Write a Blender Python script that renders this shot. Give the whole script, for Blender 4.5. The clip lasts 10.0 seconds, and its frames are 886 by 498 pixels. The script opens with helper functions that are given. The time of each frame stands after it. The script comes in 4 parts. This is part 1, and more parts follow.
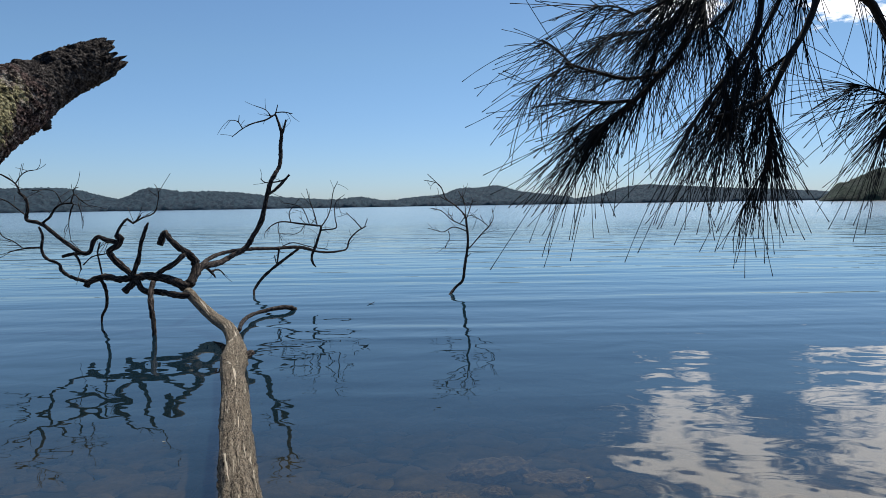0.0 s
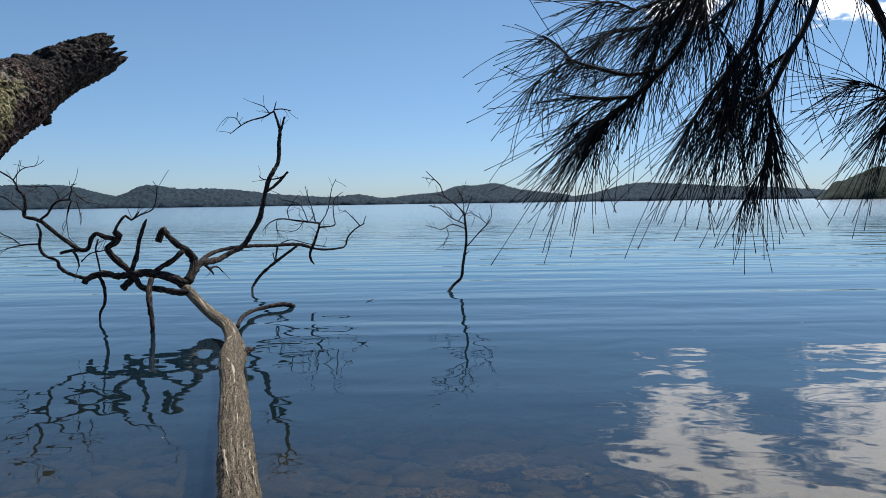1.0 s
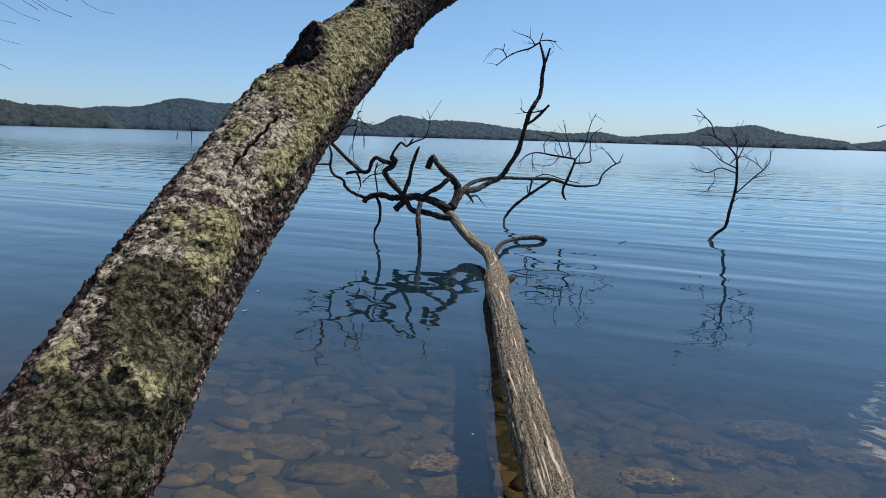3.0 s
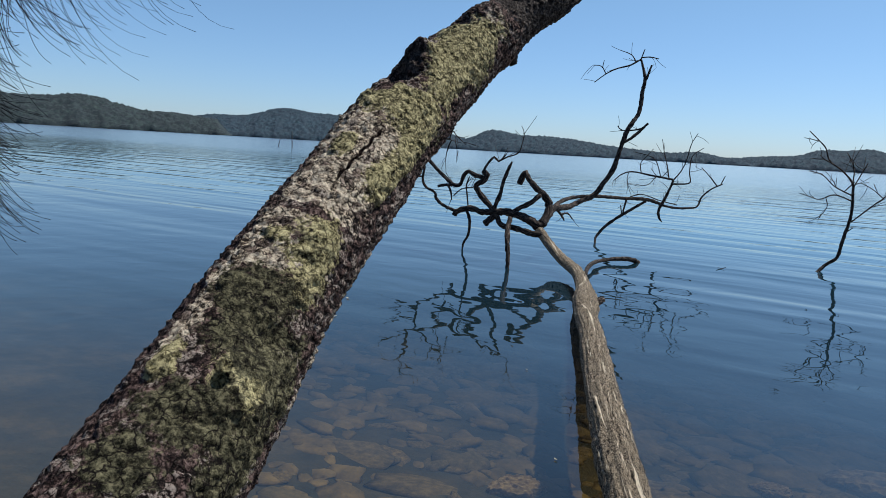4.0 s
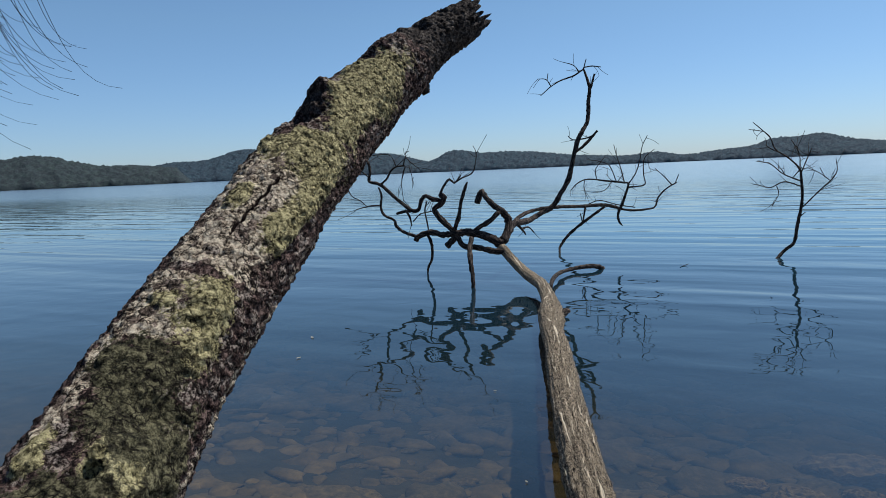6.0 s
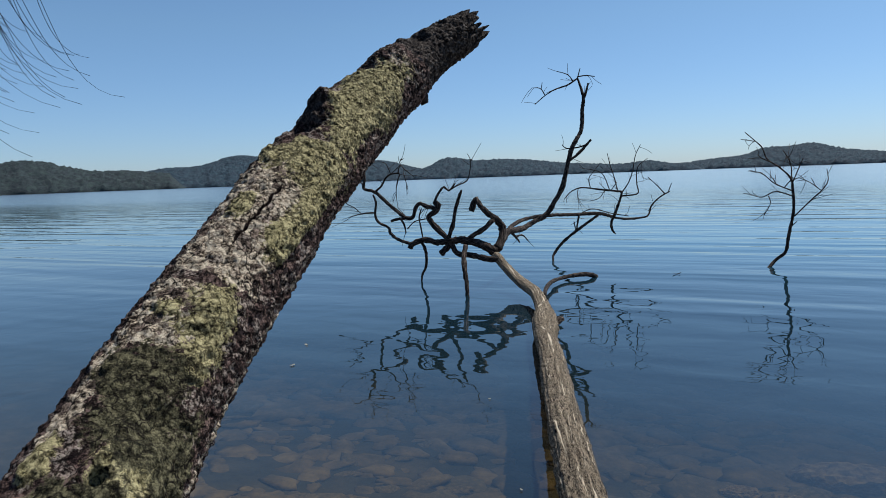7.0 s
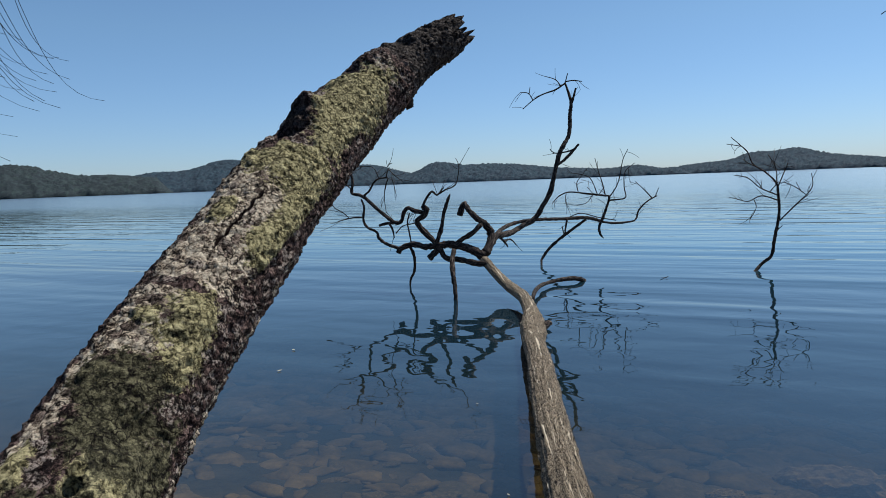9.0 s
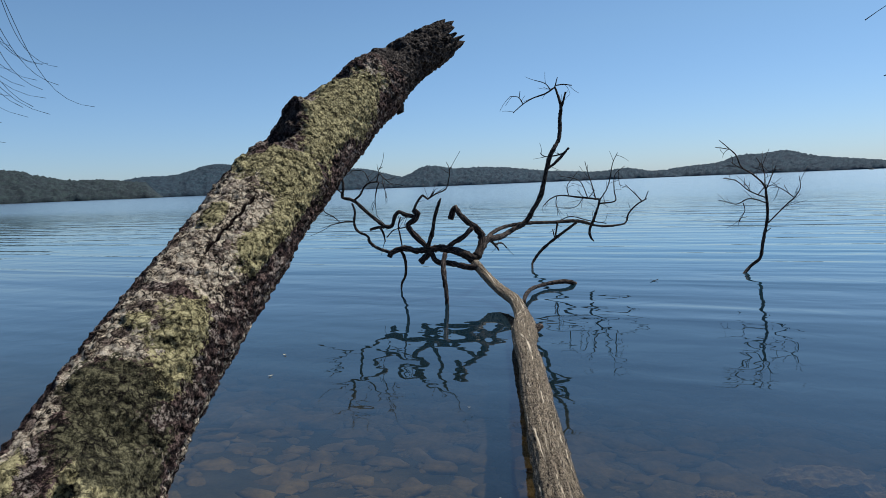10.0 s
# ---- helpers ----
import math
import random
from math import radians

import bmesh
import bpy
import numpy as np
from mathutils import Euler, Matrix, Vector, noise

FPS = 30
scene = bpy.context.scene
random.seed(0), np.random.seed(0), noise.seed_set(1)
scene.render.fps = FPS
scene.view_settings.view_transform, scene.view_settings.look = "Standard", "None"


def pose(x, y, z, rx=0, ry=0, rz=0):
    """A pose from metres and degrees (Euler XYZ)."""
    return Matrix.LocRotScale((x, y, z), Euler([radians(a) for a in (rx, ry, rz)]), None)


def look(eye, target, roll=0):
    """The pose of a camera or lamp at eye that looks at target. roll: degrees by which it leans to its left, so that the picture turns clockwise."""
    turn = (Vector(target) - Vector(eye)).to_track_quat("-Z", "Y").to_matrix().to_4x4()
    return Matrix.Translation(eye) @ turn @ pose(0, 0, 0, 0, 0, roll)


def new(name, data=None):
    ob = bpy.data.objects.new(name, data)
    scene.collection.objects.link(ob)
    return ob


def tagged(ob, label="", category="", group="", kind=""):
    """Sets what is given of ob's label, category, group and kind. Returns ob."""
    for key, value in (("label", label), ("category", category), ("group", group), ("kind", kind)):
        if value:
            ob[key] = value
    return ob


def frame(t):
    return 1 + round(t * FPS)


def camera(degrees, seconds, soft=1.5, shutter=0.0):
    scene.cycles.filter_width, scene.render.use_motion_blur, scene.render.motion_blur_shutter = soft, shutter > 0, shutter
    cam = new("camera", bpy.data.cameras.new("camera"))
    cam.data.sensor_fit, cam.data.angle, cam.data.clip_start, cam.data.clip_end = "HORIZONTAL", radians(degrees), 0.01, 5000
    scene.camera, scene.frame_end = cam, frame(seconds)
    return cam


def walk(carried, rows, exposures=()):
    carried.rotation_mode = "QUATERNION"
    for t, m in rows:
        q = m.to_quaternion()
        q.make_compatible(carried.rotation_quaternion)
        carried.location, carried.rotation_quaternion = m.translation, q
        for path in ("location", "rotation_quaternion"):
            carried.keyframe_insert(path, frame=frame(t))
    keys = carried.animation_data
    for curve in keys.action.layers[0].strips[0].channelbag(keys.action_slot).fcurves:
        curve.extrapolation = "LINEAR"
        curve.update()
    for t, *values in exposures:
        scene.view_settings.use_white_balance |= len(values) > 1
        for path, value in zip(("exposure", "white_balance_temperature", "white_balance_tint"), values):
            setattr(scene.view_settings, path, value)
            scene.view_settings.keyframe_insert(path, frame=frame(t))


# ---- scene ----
cam = camera(68.1, 10.0, soft=0.5)
PATH = [
    (0, (0.038, 0.228, 1.59), (0.03, 2.223, 1.457), -0.9),
    (0.5, (0.031, 0.226, 1.586), (0.033, 2.221, 1.454), -0.9),
    (1, (0.03, 0.225, 1.584), (0.028, 2.22, 1.444), -0.8),
    (1.5, (0.006, 0.238, 1.569), (-0.059, 2.23, 1.4), -0.8),
    (2, (-0.071, 0.279, 1.535), (-0.333, 2.241, 1.248), -0.8),
    (2.5, (-0.21, 0.282, 1.557), (-0.766, 2.177, 1.242), -0.6),
    (3, (-0.316, 0.229, 1.558), (-0.996, 2.079, 1.223), 1.7),
    (3.2, (-0.349, 0.206, 1.555), (-1.093, 2.031, 1.213), 2.2),
    (4.3, (-0.347, 0.272, 1.580), (-1.313, 2.001, 1.302), 2.8),
    (4.5, (-0.335, 0.295, 1.599), (-1.307, 2.024, 1.345), 1.4),
    (5, (-0.255, 0.349, 1.593), (-1.19, 2.101, 1.354), -1.6),
    (5.5, (-0.24, 0.35, 1.591), (-1.123, 2.128, 1.349), -2.5),
    (7, (-0.247, 0.324, 1.601), (-1.084, 2.128, 1.386), -2.1),
    (7.5, (-0.253, 0.321, 1.597), (-1.09, 2.125, 1.39), -2.0),
    (8, (-0.252, 0.328, 1.596), (-1.083, 2.135, 1.39), -2.1),
    (8.5, (-0.243, 0.342, 1.598), (-1.064, 2.154, 1.392), -2.1),
    (9, (-0.239, 0.336, 1.601), (-1.046, 2.155, 1.398), -2.1),
    (9.5, (-0.233, 0.332, 1.609), (-1.02, 2.16, 1.409), -2.2),
    (10, (-0.237, 0.331, 1.604), (-1.019, 2.162, 1.411), -2.3),
]
walk(cam, [(t, look(eye, target, roll)) for t, eye, target, roll in PATH],
     [(0.0, -0.03), (1.5, -0.02), (2.3, 0.12), (3.2, 0.14), (4.4, 0.08), (5.0, 0.0), (10.0, 0.0)])

# ---- world and sun ----
SUN_AZ, SUN_EL = 32.0, 61.0          # degrees to the right of ahead, degrees above the horizon
world = bpy.data.worlds.new("world")
scene.world = world
world.use_nodes = True
wn, wl = world.node_tree.nodes, world.node_tree.links
wn.clear()
w_out = wn.new("ShaderNodeOutputWorld")
w_bg = wn.new("ShaderNodeBackground")
w_bg.inputs["Strength"].default_value = 0.104
sky = wn.new("ShaderNodeTexSky")
sky.sky_type = "NISHITA"
sky.sun_disc = False
sky.sun_elevation, sky.sun_rotation = radians(SUN_EL), radians(SUN_AZ)
sky.altitude, sky.air_density, sky.dust_density, sky.ozone_density = 0, 1.0, 0.25, 4.0
# bright broken cloud low in the sky under the sun
w_co = wn.new("ShaderNodeTexCoord")
w_map = wn.new("ShaderNodeMapping")
w_map.inputs["Scale"].default_value = (4.5, 4.5, 11.0)
w_noise = wn.new("ShaderNodeTexNoise")
w_noise.inputs["Scale"].default_value = 3.0
w_noise.inputs["Detail"].default_value = 7.0
w_noise.inputs["Roughness"].default_value = 0.62
wl.new(w_co.outputs["Generated"], w_map.inputs["Vector"])
wl.new(w_map.outputs["Vector"], w_noise.inputs["Vector"])


def toward(az, el, near, far):
    """1 within near degrees of a bearing and height in the sky, 0 past far degrees."""
    d = wn.new("ShaderNodeVectorMath")
    d.operation = "DOT_PRODUCT"
    a, e = radians(az), radians(el)
    d.inputs[1].default_value = (math.sin(a) * math.cos(e), math.cos(a) * math.cos(e), math.sin(e))
    wl.new(w_co.outputs["Generated"], d.inputs[0])
    m = wn.new("ShaderNodeMapRange")
    m.inputs["From Min"].default_value, m.inputs["From Max"].default_value = math.cos(radians(far)), math.cos(radians(near))
    wl.new(d.outputs["Value"], m.inputs["Value"])
    return m.outputs["Result"]


def larger(a, b):
    m = wn.new("ShaderNodeMath")
    m.operation = "MAXIMUM"
    wl.new(a, m.inputs[0])
    wl.new(b, m.inputs[1])
    return m.outputs["Value"]


w_banks = larger(larger(toward(30, 27, 6, 15), toward(20, 19, 2, 9)), toward(34, 16, 2, 8))
w_near = wn.new("ShaderNodeMapRange")
w_near.inputs["To Min"].default_value, w_near.inputs["To Max"].default_value = -0.30, 0.10
wl.new(w_banks, w_near.inputs["Value"])
w_add = wn.new("ShaderNodeMath")
w_add.operation = "ADD"
wl.new(w_noise.outputs["Fac"], w_add.inputs[0])
wl.new(w_near.outputs["Result"], w_add.inputs[1])
w_cov = wn.new("ShaderNodeMapRange")
w_cov.inputs["From Min"].default_value, w_cov.inputs["From Max"].default_value = 0.51, 0.62
wl.new(w_add.outputs["Value"], w_cov.inputs["Value"])
w_mix = wn.new("ShaderNodeMix")
w_mix.data_type = "RGBA"
w_mix.inputs["B"].default_value = (14.8, 14.8, 15.2, 1)
wl.new(w_cov.outputs["Result"], w_mix.inputs["Factor"])
w_tint = wn.new("ShaderNodeMix")
w_tint.data_type, w_tint.blend_type = "RGBA", "MULTIPLY"
w_tint.inputs["Factor"].default_value = 1.0
w_sep = wn.new("ShaderNodeSeparateXYZ")
wl.new(w_co.outputs["Generated"], w_sep.inputs["Vector"])
w_low = wn.new("ShaderNodeMapRange")
w_low.inputs["From Min"].default_value, w_low.inputs["From Max"].default_value = 0.0, 0.22
wl.new(w_sep.outputs["Z"], w_low.inputs["Value"])
w_hue = wn.new("ShaderNodeMix")
w_hue.data_type = "RGBA"
w_hue.inputs["A"].default_value, w_hue.inputs["B"].default_value = (0.66, 0.82, 1.14, 1), (0.835, 0.975, 1.045, 1)
wl.new(w_low.outputs["Result"], w_hue.inputs["Factor"])
wl.new(w_hue.outputs["Result"], w_tint.inputs["B"])
wl.new(sky.outputs["Color"], w_tint.inputs["A"])
wl.new(w_tint.outputs["Result"], w_mix.inputs["A"])
wl.new(w_mix.outputs["Result"], w_bg.inputs["Color"])
wl.new(w_bg.outputs["Background"], w_out.inputs["Surface"])

sun_data = bpy.data.lights.new("sun", "SUN")
sun_data.energy, sun_data.angle, sun_data.color = 5.0, radians(0.5), (1.0, 0.95, 0.87)
sun = new("sun", sun_data)
sa, se = radians(SUN_AZ), radians(SUN_EL)
sun_dir = Vector((math.sin(sa) * math.cos(se), math.cos(sa) * math.cos(se), math.sin(se)))
sun.matrix_world = look(sun_dir * 60, (0, 0, 0))


# ---- materials ----
class Nodes:
    """A material with a principled surface and short calls for its nodes."""

    def __init__(self, name, rough=0.8):
        self.mat = bpy.data.materials.new(name)
        self.mat.use_nodes = True
        self.n, self.l = self.mat.node_tree.nodes, self.mat.node_tree.links
        self.bsdf = self.n["Principled BSDF"]
        self.bsdf.inputs["Roughness"].default_value = rough
        self.co = self.n.new("ShaderNodeTexCoord")

    def noise(self, scale, detail=4, rough=0.6, space="Object", stretch=None, distort=0.0):
        t = self.n.new("ShaderNodeTexNoise")
        t.inputs["Scale"].default_value, t.inputs["Detail"].default_value = scale, detail
        t.inputs["Roughness"].default_value, t.inputs["Distortion"].default_value = rough, distort
        self.place(t, space, stretch)
        return t.outputs["Fac"]

    def voronoi(self, scale, feature="F1", space="Object", stretch=None, out="Distance"):
        t = self.n.new("ShaderNodeTexVoronoi")
        t.feature = feature
        t.inputs["Scale"].default_value = scale
        self.place(t, space, stretch)
        return t.outputs[out]

    def place(self, t, space, stretch):
        src = self.co.outputs[space]
        if stretch:
            m = self.n.new("ShaderNodeMapping")
            m.inputs["Scale"].default_value = stretch
            self.l.new(src, m.inputs["Vector"])
            src = m.outputs["Vector"]
        self.l.new(src, t.inputs["Vector"])

    def ramp(self, fac, stops):
        r = self.n.new("ShaderNodeValToRGB")
        el = r.color_ramp.elements
        while len(el) < len(stops):
            el.new(0.5)
        for e, (p, c) in zip(el, stops):
            e.position = p
            e.color = (*c, 1) if isinstance(c, tuple) else (c, c, c, 1)
        self.l.new(fac, r.inputs["Fac"])
        return r.outputs["Color"]

    def mix(self, fac, a, b):
        m = self.n.new("ShaderNodeMix")
        m.data_type = "RGBA"
        for key, v in (("Factor", fac), ("A", a), ("B", b)):
            if isinstance(v, (int, float)):
                m.inputs[key].default_value = v
            elif isinstance(v, tuple):
                m.inputs[key].default_value = (*v, 1)
            else:
                self.l.new(v, m.inputs[key])
        return m.outputs["Result"]

    def math(self, op, a, b):
        m = self.n.new("ShaderNodeMath")
        m.operation = op
        for i, v in enumerate((a, b)):
            if isinstance(v, (int, float)):
                m.inputs[i].default_value = v
            else:
                self.l.new(v, m.inputs[i])
        return m.outputs["Value"]

    def colour(self, c):
        self.l.new(c, self.bsdf.inputs["Base Color"])
        return self

    def bump(self, height, strength, distance, before=None):
        b = self.n.new("ShaderNodeBump")
        b.inputs["Strength"].default_value, b.inputs["Distance"].default_value = strength, distance
        self.l.new(height, b.inputs["Height"])
        if before is not None:
            self.l.new(before, b.inputs["Normal"])
        self.l.new(b.outputs["Normal"], self.bsdf.inputs["Normal"])
        return b.outputs["Normal"]


def make_mossy_bark():
    """Purple-brown flaking bark under patches of pale lichen crust and olive moss; bare decayed wood, with shade put
    into its tone, at the broken end.
    """
    k = Nodes("mossy_bark", 0.95)
    k.bsdf.inputs["Specular IOR Level"].default_value = 0.12

    def layer(name):
        a = k.n.new("ShaderNodeAttribute")
        a.attribute_name = name
        return a.outputs["Fac"]

    # warped coordinates give the flakes ragged outlines
    warp = k.n.new("ShaderNodeTexNoise")
    warp.inputs["Scale"].default_value, warp.inputs["Detail"].default_value = 38, 4
    k.l.new(k.co.outputs["Object"], warp.inputs["Vector"])
    wv = k.n.new("ShaderNodeVectorMath")
    wv.operation = "MULTIPLY_ADD"
    wv.inputs[1].default_value = (0.040, 0.040, 0.040)
    k.l.new(warp.outputs["Color"], wv.inputs[0])
    k.l.new(k.co.outputs["Object"], wv.inputs[2])

    def cells(scale, feature, out):
        t = k.n.new("ShaderNodeTexVoronoi")
        t.feature = feature
        t.inputs["Scale"].default_value = scale
        k.l.new(wv.outputs["Vector"], t.inputs["Vector"])
        return t.outputs[out]

    ragged = k.math("ADD", k.math("MULTIPLY", k.math("SUBTRACT", k.noise(26, 6, 0.8), 0.5), 2.6), k.math("MULTIPLY", k.math("SUBTRACT", k.noise(120, 3, 0.7), 0.5), 1.3))
    rim = cells(44, "DISTANCE_TO_EDGE", "Distance")
    each = k.n.new("ShaderNodeSeparateColor")
    k.l.new(cells(44, "F1", "Color"), each.inputs["Color"])
    mid, fine = k.noise(46, 6, 0.8), k.noise(130, 5, 0.8)
    grain = k.math("ADD", k.math("MULTIPLY", mid, 0.5), k.math("MULTIPLY", fine, 0.5))
    # near-black ends of these ramps put the shade of small pits into the colour
    bark = k.ramp(grain, [(0.44, (0.006, 0.004, 0.005)), (0.495, (0.065, 0.041, 0.038)), (0.56, (0.27, 0.19, 0.168))])
    fleck = k.math("MULTIPLY", k.ramp(each.outputs["Red"], [(0.70, 0.0), (0.72, 1.0)]), k.ramp(fine, [(0.48, 0.0), (0.53, 1.0)]))
    bark = k.mix(k.math("MULTIPLY", fleck, 0.8), bark, (0.46, 0.40, 0.35))
    lichen = k.ramp(grain, [(0.44, (0.040, 0.028, 0.024)), (0.48, (0.46, 0.375, 0.28)), (0.55, (0.84, 0.75, 0.60))])
    lichen = k.mix(k.ramp(each.outputs["Blue"], [(0.74, 0.0), (0.78, 0.8)]), lichen, bark)
    moss = k.ramp(grain, [(0.43, (0.020, 0.018, 0.010)), (0.475, (0.275, 0.245, 0.125)), (0.55, (0.62, 0.56, 0.32))])
    # darker moss tone that also holds the lower trunk's foliage shade
    dull = k.ramp(grain, [(0.425, (0.007, 0.008, 0.006)), (0.49, (0.068, 0.064, 0.039)), (0.57, (0.23, 0.215, 0.13))])
    c = k.mix(k.ramp(k.math("ADD", layer("lichen"), ragged), [(0.0, 0.0), (0.07, 1.0)]), bark, lichen)
    on_moss = k.ramp(k.math("ADD", layer("moss"), ragged), [(0.0, 0.0), (0.07, 1.0)])
    c = k.mix(on_moss, c, moss)
    c = k.mix(k.ramp(k.math("ADD", layer("dull"), ragged), [(0.0, 0.0), (0.15, 1.0)]), c, dull)
    # crevice shade is painted black into the cracks between the flakes, fewer through the moss
    open_crack = k.ramp(k.noise(17, 4, 0.7), [(0.40, 1.0), (0.52, 0.0)])
    crack = k.math("MAXIMUM", k.ramp(rim, [(0.02, 0.0), (0.09, 1.0)]), k.math("MAXIMUM", open_crack, k.math("MULTIPLY", on_moss, 0.35)))
    c = k.mix(crack, (0.008, 0.006, 0.006), c)
    c = k.mix(k.ramp(k.math("ADD", layer("split"), k.math("MULTIPLY", ragged, 0.35)), [(0.0, 0.0), (0.2, 1.0)]), c, (0.012, 0.006, 0.006))
    # dark decay at the broken end and the knot, with their shade painted in
    rot_shade_tone = k.ramp(grain, [(0.42, (0.007, 0.006, 0.007)), (0.50, (0.046, 0.038, 0.036)), (0.58, (0.19, 0.168, 0.15))])
    c = k.mix(k.ramp(k.math("ADD", layer("rot_and_shade"), ragged), [(0.0, 0.0), (0.15, 1.0)]), c, rot_shade_tone)
    k.colour(c)
    n = k.bump(k.ramp(rim, [(0.0, 0.0), (0.22, 1.0)]), 0.8, 0.005)
    n = k.bump(k.math("SUBTRACT", 1.0, cells(85, "F1", "Distance")), 1.0, 0.006, n)
    n = k.bump(mid, 1.0, 0.010, n)
    k.bump(fine, 1.0, 0.005, n)
    return k.mat


def make_dark_wood():
    k = Nodes("rotten_wood", 0.95)
    c = k.ramp(k.noise(30, 5, 0.7), [(0.35, (0.012, 0.011, 0.012)), (0.7, (0.075, 0.06, 0.055))])
    k.colour(c)
    k.bump(k.noise(60, 5, 0.7), 0.9, 0.01)
    return k.mat


def make_log_bark():
    """Weathered sandy brown bark, black in the furrows, with pale lengthwise cracks."""
    k = Nodes("weathered_bark", 0.9)
    k.bsdf.inputs["Specular IOR Level"].default_value = 0.15
    furrow = k.noise(1.0, 6, 0.75, "UV", (95, 22, 1), 0.7)
    grit = k.noise(170, 4, 0.8)
    broad = k.noise(1.0, 4, 0.6, "UV", (22, 2.5, 1), 0.5)
    c = k.ramp(furrow, [(0.41, (0.008, 0.006, 0.004)), (0.475, (0.095, 0.070, 0.047)), (0.56, (0.33, 0.26, 0.18))])
    c = k.mix(k.ramp(broad, [(0.42, 0.6), (0.53, 0.0)]), c, (0.040, 0.028, 0.020))
    c = k.mix(k.ramp(grit, [(0.525, 0.0), (0.565, 0.85)]), c, (0.56, 0.48, 0.36))
    c = k.mix(k.ramp(grit, [(0.40, 0.85), (0.44, 0.0)]), c, (0.008, 0.006, 0.005))
    nz = k.n.new("ShaderNodeSeparateXYZ")
    k.l.new(k.co.outputs["Normal"], nz.inputs["Vector"])
    weather = k.math("MULTIPLY", k.math("SUBTRACT", nz.outputs["Z"], 0.75), 0.16)
    crack = k.ramp(k.math("ADD", k.noise(1.0, 4, 0.6, "UV", (46, 1.7, 1), 0.9), weather), [(0.616, 0.0), (0.628, 1.0)])
    c = k.mix(crack, c, (0.72, 0.63, 0.48))
    dark = k.ramp(k.noise(1.0, 4, 0.6, "UV", (74, 6, 1), 0.4), [(0.61, 0.0), (0.63, 1.0)])
    c = k.mix(dark, c, (0.008, 0.006, 0.005))
    k.colour(c)
    n = k.bump(furrow, 1.0, 0.026)
    k.bump(grit, 1.0, 0.008, n)
    return k.mat


def make_dead_wood():
    """Weathered wood, its shade put in as near-black and its sunlit tops as pale streaks along the grain."""
    k = Nodes("dead_wood", 0.85)
    k.bsdf.inputs["Specular IOR Level"].default_value = 0.15
    g = k.noise(1.0, 5, 0.7, "UV", (90, 12, 1), 0.5)
    c = k.ramp(g, [(0.40, (0.003, 0.0025, 0.003)), (0.51, (0.017, 0.013, 0.012)), (0.63, (0.15, 0.118, 0.098))])
    blotch = k.ramp(k.noise(9, 4, 0.7), [(0.54, 0.0), (0.66, 0.6)])
    c = k.mix(blotch, c, (0.13, 0.10, 0.083))
    k.colour(c)
    n = k.bump(g, 1.0, 0.010)
    k.bump(k.noise(45, 4, 0.7), 0.8, 0.008, n)
    return k.mat


def make_needles(name, dark, light):
    k = Nodes(name, 0.8)
    k.bsdf.inputs["Specular IOR Level"].default_value = 0.1
    c = k.mix(k.noise(6, 3), dark, light)
    k.colour(c)
    return k.mat


def make_twig_bark():
    k = Nodes("twig_bark", 0.85)
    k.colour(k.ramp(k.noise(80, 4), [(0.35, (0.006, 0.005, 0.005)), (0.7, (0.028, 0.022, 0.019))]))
    k.bump(k.noise(160, 3), 0.5, 0.003)
    return k.mat


def make_stone(name, lo, mid, hi, vary=0.6):
    k = Nodes(name, 0.9)
    big = k.noise(5, 4, 0.6)
    c = k.ramp(big, [(0.3, lo), (0.5, mid), (0.7, hi)])
    rnd = k.n.new("ShaderNodeObjectInfo").outputs["Random"]
    c = k.mix(k.math("MULTIPLY", rnd, vary), c, (0.15, 0.12, 0.075))
    c = k.mix(k.ramp(k.noise(26, 5, 0.7), [(0.5, 0.0), (0.75, 0.5)]), c, (0.06, 0.06, 0.04))
    k.colour(c)
    k.bump(k.noise(30, 5, 0.65), 0.6, 0.012)
    return k.mat


def make_ground():
    """Silt and gravel of the lake bed, running up into a dirt bank with leaf litter."""
    k = Nodes("silt_and_gravel", 0.95)
    c = k.ramp(k.noise(1.6, 6, 0.7), [(0.38, (0.030, 0.028, 0.020)), (0.52, (0.070, 0.056, 0.036)), (0.66, (0.15, 0.11, 0.065))])
    c = k.mix(k.ramp(k.noise(18, 5, 0.7), [(0.45, 0.0), (0.7, 0.7)]), c, (0.07, 0.065, 0.045))
    k.colour(c)
    k.bump(k.noise(22, 6, 0.7), 0.7, 0.02)
    return k.mat


